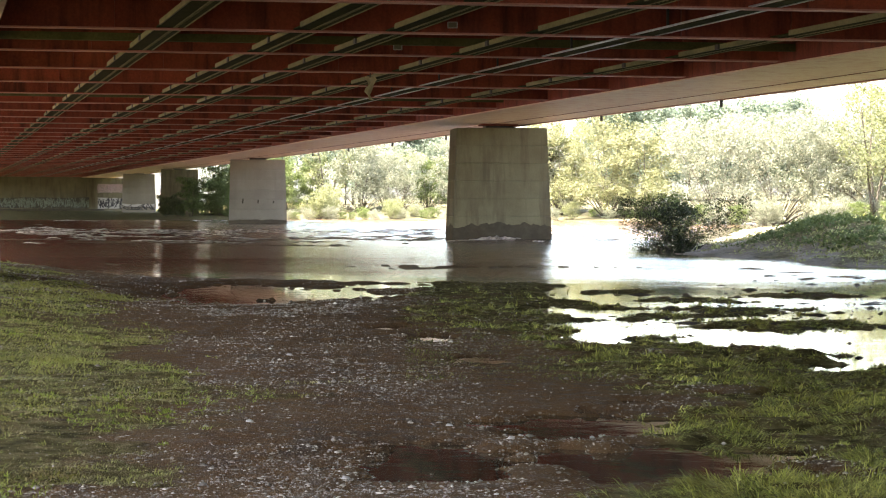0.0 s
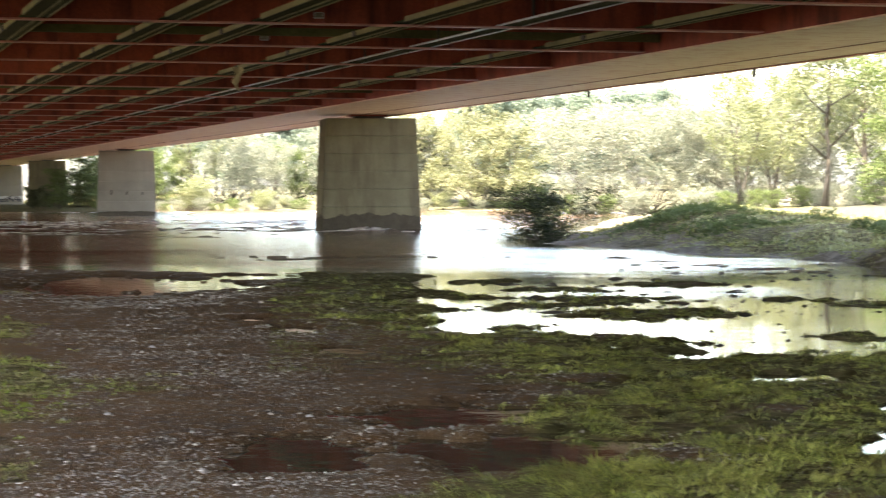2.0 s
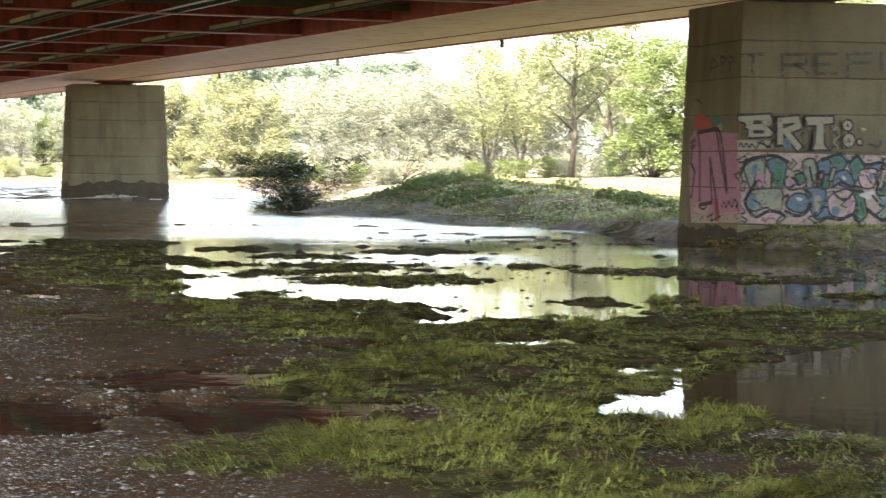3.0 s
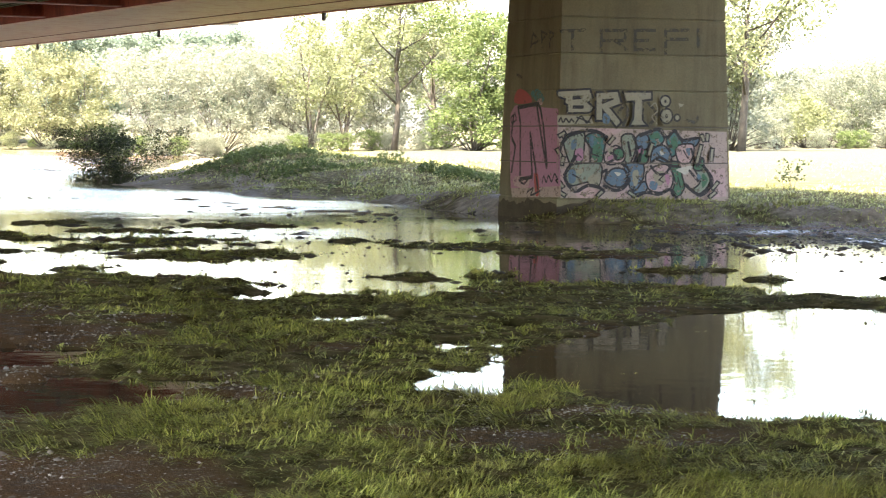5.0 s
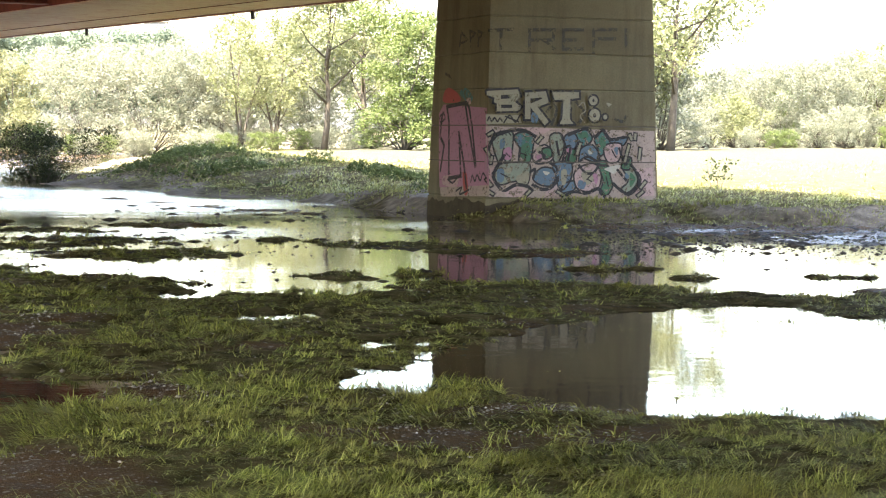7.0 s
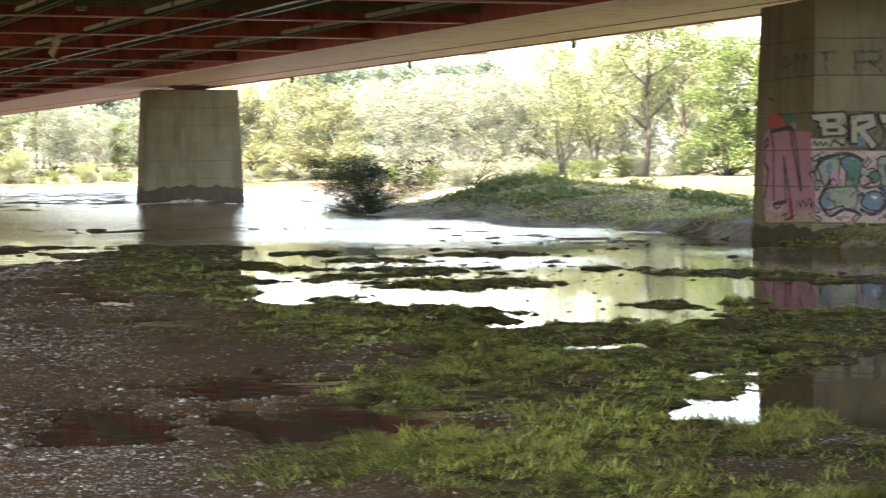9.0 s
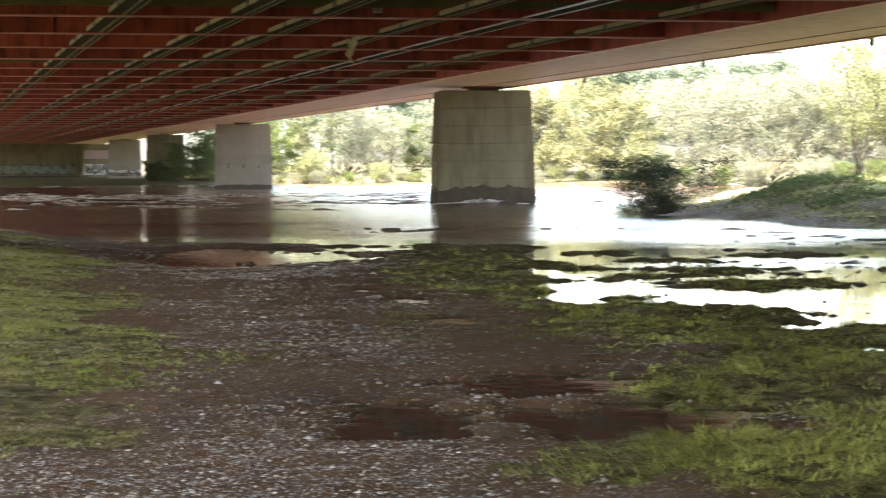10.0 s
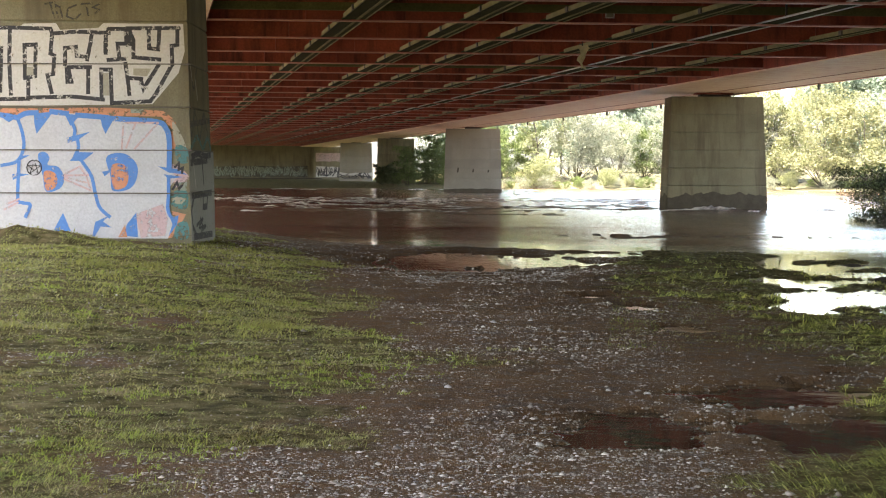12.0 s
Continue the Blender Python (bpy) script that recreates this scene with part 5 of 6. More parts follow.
def build_tree(seed, height, spread, leaf, count, leaf_size, label, name="tree", stems=1, bare=0.3, splay=0.3, limbs=9, puff=0.085, sag=0.8, rise=0.7, girth=0.011, skirt=0.0, group=""):
    """A tree from its base: stems that lean apart, limbs that fork twice, and tufts of leaves along and at the end of each twig."""
    rng = np.random.RandomState(seed)
    rnd = random.Random(seed)
    tree = tagged(empty(name), label, name, group)
    bm = bmesh.new()
    tufts = []
    jog = lambda s: Vector((rnd.uniform(-s, s), rnd.uniform(-s, s), rnd.uniform(-s, s)))
    for s in range(stems):
        ang = math.tau * (s + rnd.uniform(0.1, 0.9)) / stems
        away = Vector((math.cos(ang), math.sin(ang), 0))
        high = height * rnd.uniform(0.78, 0.96)
        lean = spread * (splay if stems > 1 else 0.12) * rnd.uniform(0.5, 1.3)
        pts = [away * (0.12 * (stems > 1)) + away * lean * f ** 1.4 + Vector((0, 0, high * f)) + jog(0.012 * height) * (0 < f < 1) for f in (0, 0.17, 0.34, 0.51, 0.68, 0.85, 1.0)]
        r0 = girth * height / (1 + 0.22 * (stems - 1))
        add_tube(bm, pts, [r0 * (1.12 - f) for f in (0, 0.17, 0.34, 0.51, 0.68, 0.85, 1.04)], 6)
        tufts.append((pts[-1], 0.7))
        for k in range(limbs):
            f = bare + (0.97 - bare) * (k + rnd.random()) / limbs
            i = min(int(f * 6), 5)
            start = pts[i].lerp(pts[i + 1], f * 6 - i)
            ang2 = ang * (stems > 1) + 2.4 * k + rnd.uniform(-0.5, 0.5)
            q = (f - bare) / (1 - bare)
            reach = spread * (0.55 + 0.55 * math.sin(math.pi * min(1, 0.22 + 0.72 * q))) * rnd.uniform(0.55, 1.0) * (0.75 if stems > 1 else 1)
            end = start + Vector((math.cos(ang2) * reach, math.sin(ang2) * reach, reach * rise * rnd.uniform(0.5, 1.3)))
            end.z = min(end.z, height)
            mid = start.lerp(end, 0.5) + Vector((0, 0, -0.06 * reach)) + jog(0.06 * reach)
            r1 = r0 * 0.5 * (1.15 - f)
            add_tube(bm, [start, mid, end], [r1, r1 * 0.6, r1 * 0.2], 4)
            tufts.append((end, 1.0))
            for g in (0.42, 0.6, 0.78, 0.92):
                fork = start.lerp(mid, g * 2) if g < 0.5 else mid.lerp(end, g * 2 - 1)
                twig = fork + Vector((rnd.uniform(-1, 1), rnd.uniform(-1, 1), rnd.uniform(-0.35, 0.9))) * (0.36 * reach)
                add_tube(bm, [fork, twig], [r1 * 0.35, r1 * 0.12], 3)
                tufts.append((twig, rnd.uniform(0.6, 1.05)))
    for k in range(int(skirt * 10)):
        ang = rnd.uniform(0, math.tau)
        way = Vector((math.cos(ang), math.sin(ang), 0)) * spread * rnd.uniform(0.25, 0.95)
        tip = way + Vector((0, 0, height * rnd.uniform(0.05, 0.34)))
        add_tube(bm, [way * 0.1, way * 0.6 + Vector((0, 0, tip.z * 0.7)), tip], [0.05, 0.035, 0.012], 3)
        tufts.append((tip, rnd.uniform(0.6, 1.0)))
    part("trunk", bm, M_BARK, tree, smooth=True)
    centres = np.array([list(p) for p, _ in tufts])
    radii = np.array([r for _, r in tufts]) * height * puff * np.random.RandomState(seed + 1).uniform(0.7, 1.3, len(tufts))
    v, f = leaf_puffs(rng, centres, radii, count, leaf_size, sag)
    v[:, 2] = np.maximum(v[:, 2], height * 0.012)
    part("crown", quad_mesh("crown", v, f, LEAF[leaf]), None, tree)
    return tree


def on_ground(x, y, sink=0.05):
    return float(ground_height(np.array([x]), np.array([y]))[0]) - sink


KINDS = {
    "willow": dict(skirt=2.4, seed=1, height=9.0, spread=3.6, leaf="pale", count=11000, leaf_size=0.10, stems=5, bare=0.16, splay=0.75, limbs=7, puff=0.062, sag=1.8, rise=0.8, label="pale grey-green willow with many slender stems"),
    "round_willow": dict(skirt=3.4, seed=2, height=8.0, spread=5.2, leaf="pale", count=17000, leaf_size=0.092, stems=8, bare=0.08, splay=0.72, limbs=7, puff=0.072, sag=1.0, rise=0.7, label="broad pale willow with branches rising from the ground"),
    "poplar": dict(seed=3, height=10.0, spread=3.4, leaf="yellow", count=8000, leaf_size=0.095, stems=1, bare=0.26, limbs=14, puff=0.070, sag=1.4, rise=1.0, girth=0.017, label="sunlit yellow-green poplar with open branches"),
    "leaning": dict(seed=8, height=9.5, spread=3.3, leaf="yellow", count=7000, leaf_size=0.092, stems=3, bare=0.2, splay=0.8, limbs=7, puff=0.062, sag=1.6, rise=1.2, girth=0.016, label="thin yellow-green tree with bare leaning trunks"),
    "golden": dict(skirt=2.2, seed=4, height=8.5, spread=4.0, leaf="golden", count=13000, leaf_size=0.10, stems=3, bare=0.1, splay=0.45, limbs=10, puff=0.078, sag=0.8, rise=0.5, label="rounded tree with leaves turning golden"),
    "alder": dict(skirt=2.4, seed=5, height=11.0, spread=3.8, leaf="green", count=15000, leaf_size=0.105, stems=2, bare=0.06, splay=0.4, limbs=16, puff=0.068, sag=0.8, rise=0.6, label="dense fresh green tree leafy to the ground"),
    "distant": dict(seed=6, height=12.0, spread=3.8, leaf="blue", count=7000, leaf_size=0.18, stems=1, bare=0.12, limbs=16, puff=0.10, sag=0.6, rise=0.7, label="tall grey-green tree behind the bank"),
    "scrub": dict(skirt=1.8, seed=7, height=4.0, spread=2.4, leaf="pale", count=5200, leaf_size=0.085, stems=6, bare=0.05, splay=0.7, limbs=5, puff=0.10, sag=1.0, rise=0.7, label="bushy pale willow scrub on the bank"),
    "thicket": dict(skirt=1.8, seed=9, height=4.0, spread=2.4, leaf="green", count=5200, leaf_size=0.085, stems=6, bare=0.05, splay=0.7, limbs=5, puff=0.10, sag=1.0, rise=0.7, label="green scrub along the river bank"),
    "yellow_scrub": dict(skirt=1.8, seed=10, height=4.0, spread=2.4, leaf="yellow", count=4600, leaf_size=0.085, stems=6, bare=0.05, splay=0.8, limbs=5, puff=0.09, sag=1.2, rise=0.9, label="sunlit yellow-green scrub on the bank"),
}
place_rnd = random.Random(11)
pick = place_rnd.uniform
PROTO, SPOTS = {}, []


def stand(kind, bearing, away, high):
    """One tree by bearing (degrees), distance and height in metres."""
    a = radians(bearing)
    SPOTS.append((kind, away * math.sin(a), away * math.cos(a), high / KINDS[kind]["height"]))


def belt(n, a0, a1, d0, d1, kinds, h0, h1):
    """A loose row of trees between two bearings."""
    for k in range(n):
        stand(place_rnd.choice(kinds), a0 + (a1 - a0) * (k + pick(0.1, 0.9)) / n, pick(d0, d1), pick(h0, h1))


# far bank under the bridge
belt(10, -5.3, 1.4, 191, 200, ["willow", "willow", "leaning", "alder"], 6.5, 9.0)
belt(9, -5.4, 1.2, 187, 190, ["scrub", "thicket", "yellow_scrub"], 1.6, 3.2)
belt(9, -6.2, 2.0, 230, 250, ["distant"], 9.5, 12)
belt(20, -5.0, 1.2, 183.5, 187, ["thicket", "scrub", "yellow_scrub", "scrub"], 1.3, 2.8)
belt(4, -6.7, -5.6, 189, 196, ["thicket", "alder"], 3.5, 5.0)
# beyond the river, between the mid pier and the mound
belt(4, 1.2, 3.4, 180, 186, ["poplar", "leaning", "willow"], 8.0, 9.2)
belt(12, 1.2, 6.4, 173, 177, ["scrub", "yellow_scrub", "thicket"], 1.1, 2.4)
stand("golden", 4.5, 176, 8.4)
stand("golden", 5.6, 174, 7.8)
stand("golden", 3.3, 181, 8.0)
belt(7, 0.8, 6.6, 176, 181, ["scrub", "yellow_scrub", "thicket"], 2.0, 4.0)
belt(9, 4.2, 9.4, 236, 246, ["distant"], 10.8, 12.4)
belt(7, 9.0, 13.0, 236, 246, ["distant"], 8.5, 10.2)
stand("round_willow", 7.5, 152, 7.4)
stand("round_willow", 9.1, 148, 8.2)
stand("round_willow", 10.5, 150, 6.8)
belt(6, 6.0, 9.5, 140, 146, ["scrub", "thicket"], 2.6, 4.2)
# behind the sunlit meadow
stand("leaning", 11.6, 130, 9.6)
stand("leaning", 12.6, 137, 9.0)
stand("poplar", 13.9, 127, 11.5)
stand("poplar", 15.0, 136, 10.5)
stand("alder", 16.1, 122, 11.5)
stand("alder", 17.3, 124, 11.0)
stand("poplar", 18.6, 130, 10.5)
stand("alder", 20.2, 128, 10.5)
belt(12, 10.2, 15.6, 126, 133, ["scrub", "scrub", "thicket"], 1.8, 3.4)
belt(6, 10.8, 16.0, 140, 152, ["willow", "round_willow", "poplar"], 6.5, 8.5)
belt(5, 16.5, 22, 124, 132, ["scrub", "thicket"], 2.4, 3.6)
# past the painted pier
stand("poplar", 23.35, 131, 12.4)
stand("leaning", 22.6, 134, 11.5)
stand("willow", 23.0, 136, 9.5)
stand("poplar", 22.1, 138, 11.0)
stand("round_willow", 24.4, 166, 6.3)
stand("willow", 25.3, 172, 6.6)
stand("round_willow", 26.3, 168, 7.6)
stand("willow", 27.2, 164, 7.9)
stand("round_willow", 28.2, 160, 7.6)
stand("leaning", 29.0, 162, 8.4)
stand("round_willow", 30.2, 165, 7.4)
belt(8, 23.2, 31.0, 178, 186, ["round_willow", "alder", "willow"], 5.0, 7.6)
belt(14, 23.0, 31.0, 150, 162, ["scrub", "yellow_scrub", "scrub", "thicket", "willow"], 2.4, 5.2)
belt(11, 22.5, 31.5, 250, 262, ["distant"], 8.6, 10.0)
for kind, x, y, s in SPOTS:
    m = pose(x, y, on_ground(x, y), 0, 0, place_rnd.uniform(0, 360)) @ Matrix.Diagonal((s * place_rnd.uniform(0.92, 1.12), s * place_rnd.uniform(0.92, 1.12), s, 1))
    if kind in PROTO:
        copy_thing(PROTO[kind], m)
    else:
        PROTO[kind] = build_tree(group="trees along the river", **KINDS[kind])
        PROTO[kind].matrix_basis = m
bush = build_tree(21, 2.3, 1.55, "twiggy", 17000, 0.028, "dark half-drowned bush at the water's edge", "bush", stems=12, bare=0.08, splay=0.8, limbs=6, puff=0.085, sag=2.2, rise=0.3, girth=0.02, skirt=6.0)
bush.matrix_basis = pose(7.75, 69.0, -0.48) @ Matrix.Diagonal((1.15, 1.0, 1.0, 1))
shrub = build_tree(22, 2.3, 1.2, "green", 3600, 0.042, "leafy green shrub behind the drowned bush", "bush", stems=5, bare=0.25, splay=0.6, limbs=6, puff=0.085, sag=1.2, rise=0.6, girth=0.014)
shrub.matrix_basis = pose(7.7, 71.2, -0.5) @ Matrix.Diagonal((1.1, 1.0, 1.0, 1))
for k, (x, y, h) in enumerate(((-24.9, 189, 2.0), (-23.8, 188, 1.7), (-22.5, 187.5, 3.6), (-20.6, 193, 5.0), (-19.6, 197, 4.6))):
    scrub = build_tree(30 + k, h, h * 0.40, ("dark", "dark", "green", "green", "green")[k], 2600, 0.10, "leafy shrub before the shaded piers on the far bank", "bush", stems=4, bare=0.08, splay=0.6, limbs=6, puff=0.10, sag=0.8)
    scrub.matrix_basis = pose(x, y, on_ground(x, y))
weed = build_tree(41, 0.75, 0.28, "green", 160, 0.035, "spindly weed on the grassy bank", "weed", stems=3, bare=0.2, splay=0.6, limbs=5, puff=0.09)
weed.matrix_basis = pose(18.6, 40.3, on_ground(18.6, 40.3, 0.0))


# ---- odds and ends ----
def build_rag(p):
    """A torn plastic rag caught under the deck."""
    rng = np.random.RandomState(3)
    rag = tagged(empty("hanging_rag", p), "torn yellowish rag hanging from the bridge underside", "rag")
    bm = bmesh.new()
    rows = []
    for k in range(9):
        z, w = -0.075 * k, 0.13 * (1 - 0.09 * k) + 0.03 * math.sin(k * 1.7)
        cx = 0.05 * math.sin(k * 0.9)
        rows.append([bm.verts.new((cx + w * f, 0.06 * math.sin(3 * f + k) + rng.uniform(-0.02, 0.02), z + rng.uniform(-0.02, 0.02))) for f in (-1, -0.5, 0, 0.5, 1)])
    for a, b in zip(rows, rows[1:]):
        for i in range(4):
            bm.faces.new((a[i], a[i + 1], b[i + 1], b[i]))
    part("cloth", bm, M_RAG, rag, smooth=True)
    bm = bmesh.new()
    add_tube(bm, [Vector((0, 0, -0.02)), Vector((0.02, 0, 0.14))], [0.02, 0.012], 5)
    part("cord", bm, M_DARK, rag)
    return rag


def build_lamp_box(p):
    lamp = tagged(empty("junction_box", p), "small grey metal junction box under the deck", "junction box", "junction boxes")
    bm = bmesh.new()
    add_box(bm, pose(0, 0, 0), 0.2, 0.1, 0.12)
    bmesh.ops.bevel(bm, geom=bm.edges[:], offset=0.01, segments=1, affect="EDGES")
    part("case", bm, M_SILVER, lamp)
    bm = bmesh.new()
    add_box(bm, pose(0, -0.056, 0.015), 0.16, 0.01, 0.09)
    part("lid", bm, M_CONCRETE_PALE, lamp)
    return lamp


build_rag((-1.86, 53.8, 4.80))
build_lamp_box((0.2, 40.9, 4.98))
build_lamp_box((-1.0, 47.1, 5.0))


def stone(seed, x, y, r, flat, mat, label, name="stone"):
    rng = np.random.RandomState(seed)
    bm = bmesh.new()
    bmesh.ops.create_icosphere(bm, subdivisions=2, radius=r)
    for v in bm.verts:
        v.co *= 1 + 0.3 * noise.noise(v.co * (1.6 / r) + Vector((seed, 0, 0)))
        v.co.z *= flat
    ob = part(name, bm, mat, None, smooth=True)
    ob.matrix_basis = pose(x, y, max(on_ground(x, y, 0), -0.02) + r * flat * 0.2, 0, 0, rng.uniform(0, 360))
    return tagged(ob, label, name, name + "s lying about")


for k, (x, y, r) in enumerate(((-1.35, 14.62, 0.045), (-1.55, 21.2, 0.05), (-1.2, 21.6, 0.04), (0.05, 14.4, 0.04), (0.7, 14.2, 0.035), (-0.55, 11.9, 0.04), (0.45, 13.6, 0.04), (-2.2, 11.3, 0.03), (1.0, 13.9, 0.03))):
    stone(50 + k, x, y, r * 0.62, 0.6, M_STONE, "pale rounded river stone in the mud")
for k, (x, y, r) in enumerate(((6.9, 44.0, 0.16), (7.5, 44.4, 0.11), (12.4, 28.0, 0.12), (8.6, 43.2, 0.10), (6.1, 20.9, 0.06), (7.0, 22.6, 0.06), (13.0, 32.4, 0.12), (5.4, 27.3, 0.09), (6.2, 21.6, 0.08))):
    stone(70 + k, x, y, r, 0.38, M_CLOD, "dark wet clod of earth in the flood water", "clod")


def build_clods(n=2600, seed=17):
    """Small lumps of turf and debris along the water's edge."""
    rng = np.random.RandomState(seed)
    x, y, r = scatter(rng, n * 8, 5, 31, 18, 46)
    h = ground_height(x, y)
    keep = (h > -0.06) & (h < 0.05) & (rng.rand(len(x)) < 0.6)
    x2, y2, r2 = scatter(rng, 2200, 20.5, 31, 27, 37)
    x3, y3, r3 = scatter(rng, 420, 17.5, 30, 10.8, 19)
    x2, y2 = np.append(x2, x3), np.append(y2, y3)
    x, y, h = np.append(x[keep][:n], x2), np.append(y[keep][:n], y2), np.append(h[keep][:n], ground_height(x2, y2))
    bm_v, bm_f = [], []
    for i in range(len(x)):
        s = rng.uniform(0.012, 0.036) * (1 + 1.6 * (rng.rand() > 0.93)) * (1 + 0.8 * (y[i] > 26)) * (0.35 if y[i] < 18 else 1)
        base = len(bm_v)
        for a in range(6):
            bm_v.append((x[i] + s * rng.uniform(1.0, 3.0) * math.cos(a * 1.047), y[i] + s * rng.uniform(0.7, 1.3) * math.sin(a * 1.047), min(h[i], 0) - 0.01))
        bm_v.append((x[i], y[i], max(h[i], 0) + s * rng.uniform(0.1, 0.3)))
        bm_f += [(base + a, base + (a + 1) % 6, base + 6) for a in range(6)]
    me = mesh_from("mud_clods", bm_v, bm_f, M_CLOD)
    return tagged(new("mud_clods", me), "small dark lumps of turf and debris in shallow water", "debris", kind="stuff")


# ---- grass, gravel ----
def blade_mesh(name, x, y, z, length, width, lean, way, mat, rng):
    """Bent blades of grass: two segments each."""
    n = len(x)
    side = np.stack([-np.sin(way), np.cos(way), np.zeros(n)], -1) * (width / 2)[:, None]
    fwd = np.stack([np.cos(way), np.sin(way), np.zeros(n)], -1)
    base = np.stack([x, y, z], -1)
    up = np.array([0, 0, 1.0])
    l = length[:, None]
    mid = base + fwd * (np.sin(lean) * 0.45)[:, None] * l + up * (np.cos(lean) * 0.6)[:, None] * l
    lean2 = np.minimum(lean + 0.45 + 0.3 * rng.rand(n), 1.75)
    tip = mid + fwd * (np.sin(lean2) * 0.55)[:, None] * l + up * (np.cos(lean2) * 0.5)[:, None] * l
    v = np.stack([base - side, base + side, mid - side * 0.8, mid + side * 0.8, tip - side * 0.15, tip + side * 0.15], 1).reshape(-1, 3)
    k = np.arange(n)[:, None] * 6
    f = np.concatenate([k + [0, 1, 3, 2], k + [2, 3, 5, 4]], 0)
    return quad_mesh(name, v, f, mat)


def scatter(rng, n, a0, a1, r0, r1):
    a = np.radians(rng.uniform(a0, a1, n))
    r = r0 * (r1 / r0) ** rng.rand(n)
    return r * np.sin(a), r * np.cos(a), r


def grow(name, label, n, region, mask, length, width, lean, way, mat, seed, pile=0.0):
    rng = np.random.RandomState(seed)
    x, y, r = scatter(rng, n, *region)
    keep = rng.rand(n) < mask(x, y)
    x, y, r = x[keep], y[keep], r[keep]
    z = ground_height(x, y)
    keep = z > -0.012
    x, y, r, z = x[keep], y[keep], r[keep], z[keep]
    m = len(x)
    clump = fbm(x, y, 2.4, 3, seed)
    size = (0.45 + 0.75 * rng.rand(m)) * (0.55 + 0.9 * step(clump, -0.5, 0.9))
    ln = rng.normal(lean[0], lean[1], m).clip(0.05, 1.52)
    turn = way[0] + way[1] * 1.8 * fbm(x, y, 1.3, 2, seed + 3) + rng.normal(0, 0.45 * way[1], m)
    lift = np.maximum(clump, 0) * pile * rng.rand(m)
    me = blade_mesh(name, x, y, z - 0.006 + lift, length * size, np.maximum(width, r * 0.0006), ln, turn, mat, rng)
    return tagged(new(name, me), label, "grass", kind="stuff")


def tussocks(name, label, n, per, region, mask, radius, length, width, lean, way, mat, seed):
    """Grass in separate tufts: the blades of a tuft fan out from its heart and are combed one way."""
    rng = np.random.RandomState(seed)
    x, y, r = scatter(rng, n, *region)
    keep = rng.rand(n) < mask(x, y)
    keep &= ground_height(x, y) > -0.008
    x, y, r = x[keep], y[keep], r[keep]
    big = rng.uniform(0.55, 1.35, len(x)) * (0.7 + 0.6 * step(fbm(x, y, 0.9, 3, seed), -0.5, 0.6))
    comb = way[0] + way[1] * 1.6 * fbm(x, y, 0.7, 2, seed + 3) + rng.normal(0, 0.5, len(x))
    x, y, r, big, comb = (np.repeat(a, per) for a in (x, y, r, big, comb))
    m = len(x)
    off, turn = np.abs(rng.normal(0, 1, m)), rng.uniform(0, math.tau, m)
    dx, dy = off * np.cos(turn) * radius * big, off * np.sin(turn) * radius * big
    z = ground_height(x + dx, y + dy)
    aim_way = np.arctan2(np.sin(comb) + 0.6 * np.sin(turn), np.cos(comb) + 0.6 * np.cos(turn)) + rng.normal(0, 0.3, m)
    ln = (rng.normal(lean[0], lean[1], m) + 0.14 * off).clip(0.05, 1.5)
    size = big * (0.5 + 0.8 * rng.rand(m))
    me = blade_mesh(name, x + dx, y + dy, z - 0.006 + 0.03 * big * rng.rand(m) * np.exp(-off), length * size, np.maximum(width, r * 0.0005), ln, aim_way, mat, rng)
    return tagged(new(name, me), label, "grass", kind="stuff")


def turf_left(x, y):
    return ground_cover(x, y)[0] * (inside(x, y, TURF_LEFT) > -1.2) * (0.4 + 0.6 * step(fbm(x, y, 1.1, 3, 91), -0.4, 0.5))


def turf_right(x, y):
    low = ground_cover(x, y)[0] * (inside(x, y, SPIT) < 0) * (inside(x, y, TURF_RIGHT) > -0.8)
    return low * (0.25 + 0.75 * step(fbm(x, y, 1.3, 4, 93), -0.6, 0.4)) * (1 - 0.6 * step(y, 26, 34))


def turf_islets(x, y):
    return (y > 18) * (inside(x, y, SPIT) < 0) * (x > -1) * (ground_height(x, y) > 0.0) * 0.8


def turf_bank(x, y):
    d = inside(x, y, SPIT)
    sunny = step(0.972 * x + 0.235 * y, 28.2, 30.0)
    return step(d + fbm(x, y, 0.9, 3, 95) * 0.8, -0.2, 0.5) * (1 - 0.97 * sunny) * step(x + 1.6 * fbm(x, y, 0.5, 4, 94) - 0.02 * y, 6.6, 9.6) * (0.3 + 0.7 * step(fbm(x, y, 0.5, 3, 96), -0.5, 0.3))


def turf_straw(x, y):
    return turf_left(x, y) * step(fbm(x, y, 0.9, 3, 97), -0.1, 0.7)


def turf_clumps(x, y):
    edge = inside(x, y, TURF_LEFT)
    return step(fbm(x, y, 1.4, 3, 98), 0.2, 0.65) * step(edge, -0.5, 0.3)


grow("turf", "short olive-green trampled grass on the river bank", 260000, (-20, 2, 8.3, 46), turf_left, 0.040, 0.0042, (1.15, 0.25), (0.4, 1.4), BLADE_TURF, 101, 0.01)
grow("far_turf", "green grass along the top of the bank", 150000, (-20, -2, 19, 46), turf_left, 0.060, 0.009, (1.0, 0.3), (0.4, 1.4), BLADE, 109, 0.01)
grow("dry_grass", "straw-coloured dead grass among the turf", 110000, (-20, 2, 8.3, 40), turf_straw, 0.05, 0.004, (1.35, 0.15), (0.6, 1.6), BLADE_DRY, 105, 0.01)
tussocks("grass_clumps", "bright green grass clumps on the trampled bank", 6000, 18, (-20, 2, 8.3, 42), turf_clumps, 0.045, 0.042, 0.004, (1.05, 0.3), (0.4, 1.6), BLADE_FRESH, 106)
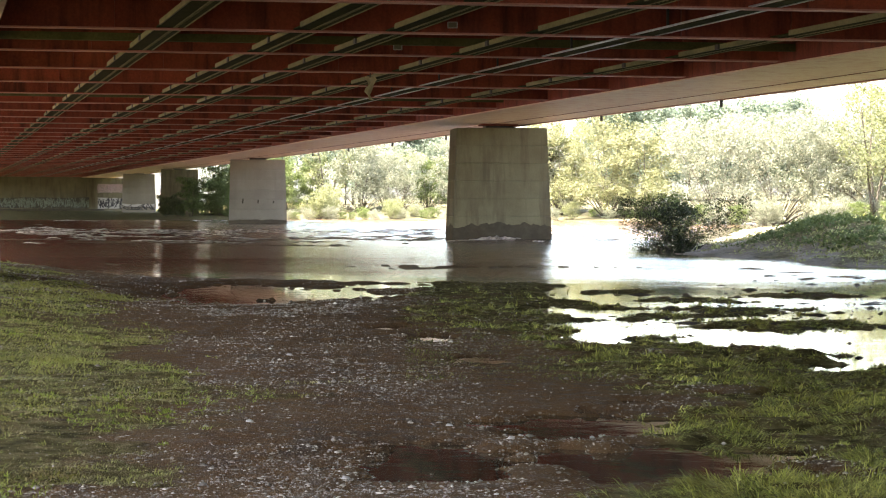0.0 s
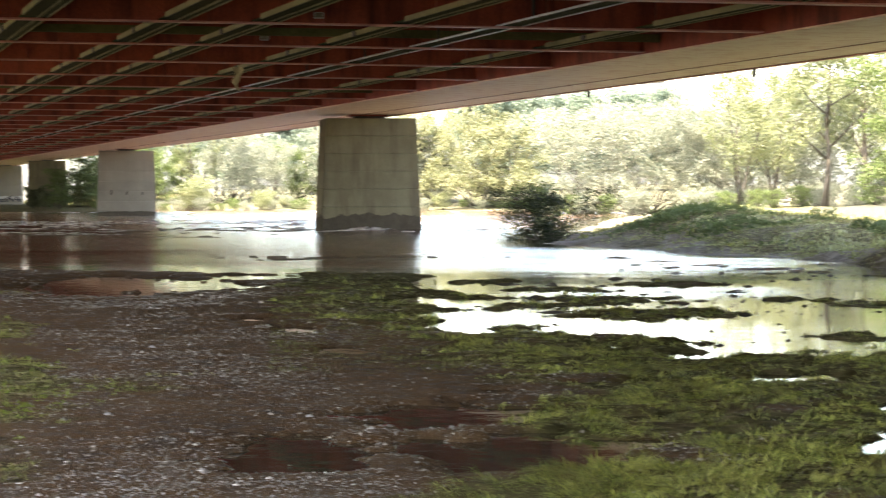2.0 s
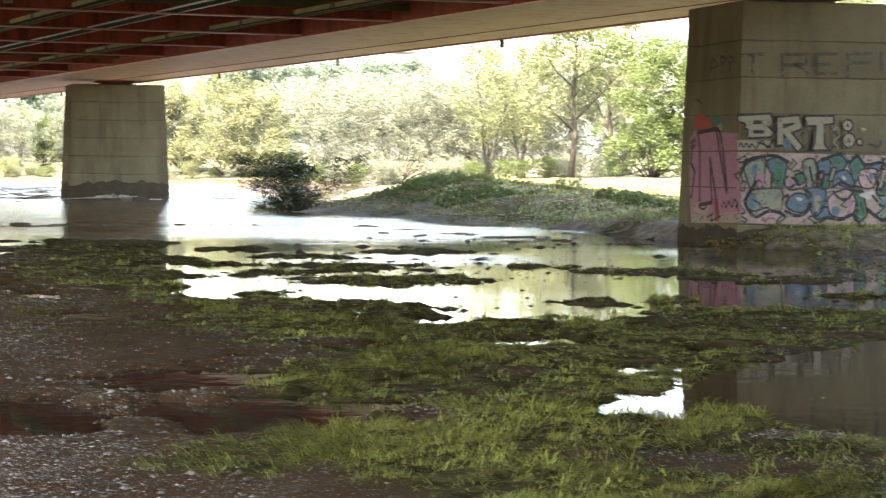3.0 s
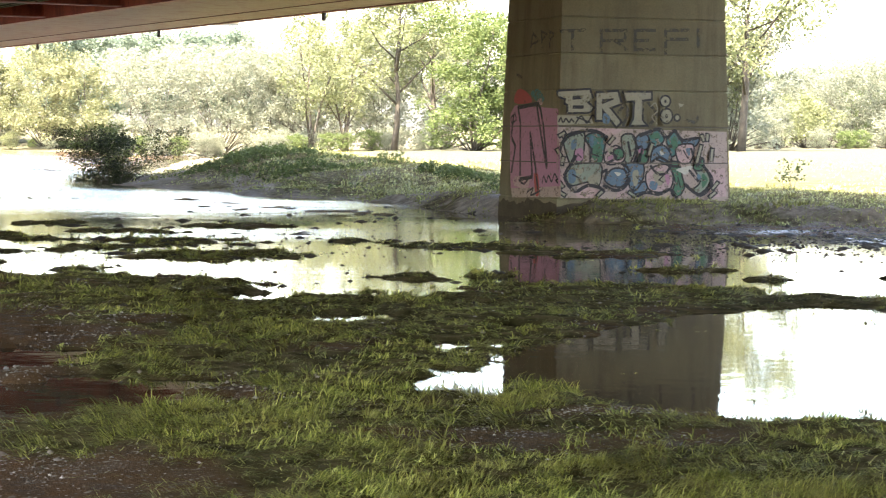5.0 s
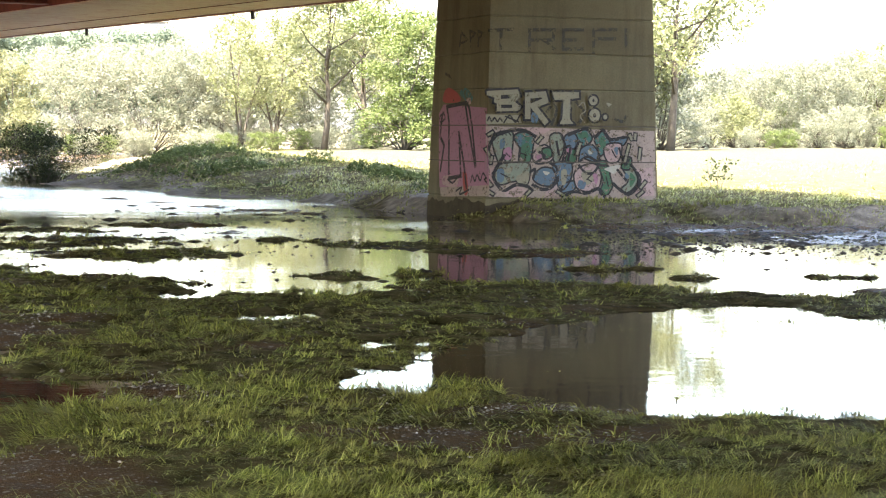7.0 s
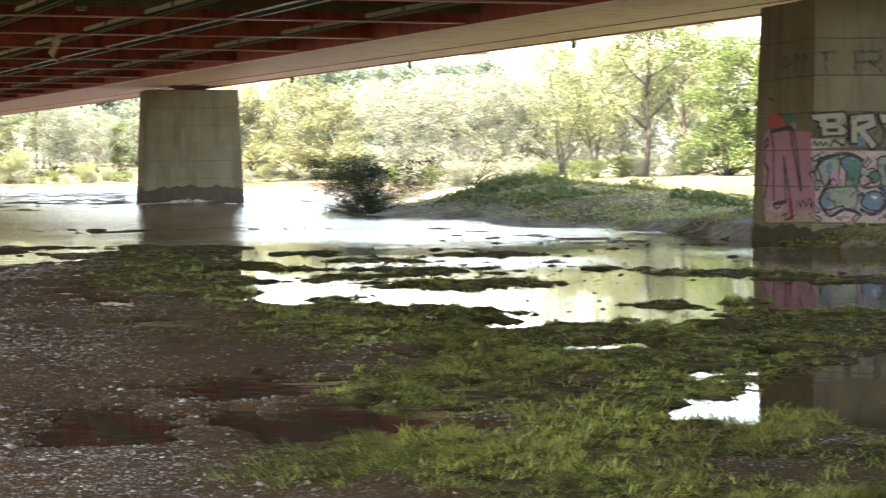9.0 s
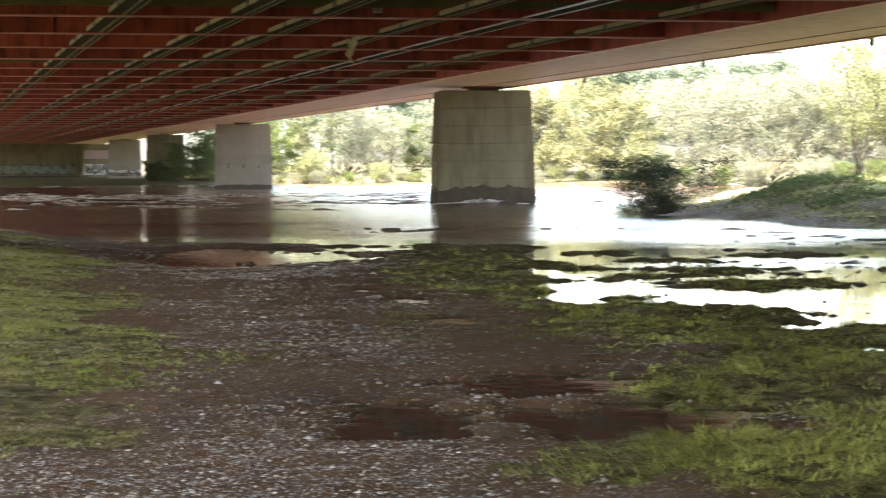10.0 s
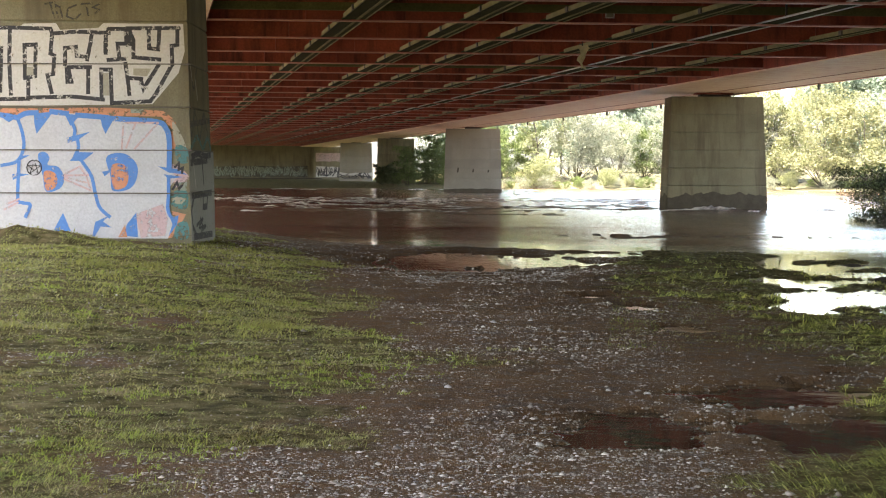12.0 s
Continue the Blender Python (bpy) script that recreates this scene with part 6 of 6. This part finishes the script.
tussocks("turf_tufts", "olive tufts of short grass on the bank", 9000, 16, (-20, 2, 8.3, 44), turf_left, 0.05, 0.038, 0.004, (1.1, 0.3), (0.4, 1.6), BLADE, 107)
grow("flattened_grass", "long wet grass flattened by the flood", 190000, (-2, 31, 8.3, 38), turf_right, 0.085, 0.0046, (1.40, 0.14), (0.2, 2.4), BLADE_WET, 102, 0.03)
tussocks("grass_tussocks", "tangled tufts of wet grass combed by the flood", 14500, 24, (-2, 31, 8.3, 38), turf_right, 0.05, 0.082, 0.0044, (1.12, 0.25), (0.1, 2.2), BLADE_WET, 108)
grow("islet_grass", "dark soaked grass on islets in the flood water", 90000, (-1, 31, 17, 46), turf_islets, 0.06, 0.007, (1.2, 0.25), (0.3, 1.2), BLADE_SOAKED, 103, 0.02)
grow("bank_grass", "green grass and weeds on the bank mound", 260000, (4, 31, 33, 80), turf_bank, 0.095, 0.0075, (0.9, 0.35), (0.3, 1.6), BLADE_BANK, 104, 0.08)


def leaf_cloud(rng, centres, spread, count, size, droop=0.0):
    c = centres[rng.randint(0, len(centres), count)] + rng.normal(0, 1, (count, 3)) * spread
    c[:, 2] -= droop * rng.rand(count) ** 2
    a = rng.normal(0, 1, (count, 3))
    a /= np.linalg.norm(a, axis=1)[:, None]
    b = np.cross(a, rng.normal(0, 1, (count, 3)))
    b /= np.linalg.norm(b, axis=1)[:, None]
    s = size * (0.6 + 0.8 * rng.rand(count))[:, None]
    v = np.stack([c - a * s, c + b * s * 0.8, c + a * s], 1).reshape(-1, 3)
    f = np.arange(count * 3).reshape(-1, 3)
    return v, f


def build_weeds(n=16000, seed=23):
    """Broad-leaved weeds along the crest of the bank mound."""
    rng = np.random.RandomState(seed)
    x, y, r = scatter(rng, n * 6, 6, 29, 36, 84)
    d = inside(x, y, SPIT)
    keep = rng.rand(len(x)) < step(d, 1.0, 4.0) * (1 - step(d, 9, 13)) * (x < 15.5) * (1 - step(0.972 * x + 0.235 * y, 27.6, 28.8)) * step(fbm(x, y, 0.55, 3, 29), 0.0, 0.6)
    x, y = x[keep][:n], y[keep][:n]
    z = ground_height(x, y) + 0.03 + 0.24 * rng.rand(len(x)) * step(fbm(x, y, 0.55, 3, 29), 0.2, 0.8)
    v, f = leaf_cloud(rng, np.stack([x, y, z], -1), 0.03, n, 0.05)
    return tagged(new("weeds", quad_mesh("weeds", v, f, LEAF["green"])), "leafy green weeds on the bank mound", "weeds", kind="stuff")


def build_block(x, y, turn, w, d, h, floors, cols, label):
    """A plain apartment block: wall, roof slab, window by window."""
    house = tagged(empty("apartment_building", (x, y, 0)), label, "building")
    house.rotation_euler.z = radians(turn)
    bm = bmesh.new()
    add_box(bm, pose(0, 0, -1), w, d, h + 1)
    part("wall", bm, M_PLASTER, house)
    bm = bmesh.new()
    add_box(bm, pose(0, 0, h), w + 0.8, d + 0.8, 0.5)
    part("roof", bm, M_CONCRETE_PALE, house)
    fh = h / floors
    for i in range(floors):
        for j in range(cols):
            bm = bmesh.new()
            add_box(bm, pose(-w / 2 + w * (j + 0.5) / cols, -d / 2 - 0.02, fh * (i + 0.3)), w / cols * 0.55, 0.12, fh * 0.5)
            win = part("window", bm, M_PLASTER, house)
            bm = bmesh.new()
            add_box(bm, pose(-w / 2 + w * (j + 0.5) / cols, -d / 2 - 0.085, fh * (i + 0.3) + 0.06), w / cols * 0.48, 0.02, fh * 0.5 - 0.12)
            part("pane", bm, M_PANE, win)
    return house


build_weeds()
build_block(128.7, 790, -9, 9.0, 9, 43, 14, 3, "pale apartment block far behind the trees")
build_block(-44.6, 325, 8, 9.0, 8, 9.5, 4, 4, "white building seen past the far piers")


def build_gravel(name, label, n, region, seed):
    """Loose pebbles bedded in the mud."""
    rng = np.random.RandomState(seed)
    x, y, r = scatter(rng, n * 3, *region)
    t, s, m = ground_cover(x, y)
    streak = step(fbm(x * 0.7, y * 0.4, 1.1, 5, 71), -0.35, 0.5)
    keep = rng.rand(len(x)) < (0.10 + 0.90 * streak) * (1 - 0.88 * t)
    x, y, r = x[keep][:n], y[keep][:n], r[keep][:n]
    z = ground_height(x, y)
    keep = z > -0.03
    x, y, r, z = x[keep], y[keep], r[keep], z[keep]
    k = len(x)
    ico = np.array([(1, 0, 0), (-1, 0, 0), (0, 1, 0), (0, -1, 0), (0, 0, 1), (0, 0, -1)], float)
    tri = np.array([(4, 0, 2), (4, 2, 1), (4, 1, 3), (4, 3, 0), (5, 2, 0), (5, 1, 2), (5, 3, 1), (5, 0, 3)])
    size = (0.0040 + 0.0100 * rng.rand(k) ** 3 + 0.014 * (rng.rand(k) > 0.988)) * (0.62 + r * 0.024)
    sc = np.stack([size * rng.uniform(0.8, 1.5, k), size * rng.uniform(0.7, 1.2, k), size * rng.uniform(0.45, 0.8, k)], -1)
    a = rng.uniform(0, math.tau, k)
    v = ico[None] * sc[:, None, :] * rng.uniform(0.75, 1.25, (k, 6, 1))
    v = np.stack([v[..., 0] * np.cos(a)[:, None] - v[..., 1] * np.sin(a)[:, None], v[..., 0] * np.sin(a)[:, None] + v[..., 1] * np.cos(a)[:, None], v[..., 2]], -1)
    v += np.stack([x, y, z + size * 0.18], -1)[:, None, :]
    f = (np.arange(k)[:, None, None] * 6 + tri[None]).reshape(-1, 3)
    me = quad_mesh(name, v.reshape(-1, 3), f, M_PEBBLES)
    me.polygons.foreach_set("use_smooth", np.ones(len(f), bool))
    return tagged(new(name, me), label, "gravel", kind="stuff")


build_gravel("gravel", "grey and white river pebbles bedded in mud", 40000, (-20, 24, 9.3, 42), 7)
build_gravel("shore_gravel", "pale pebbles along the river's edge", 14000, (-16, 3, 27, 47), 8)
build_clods()
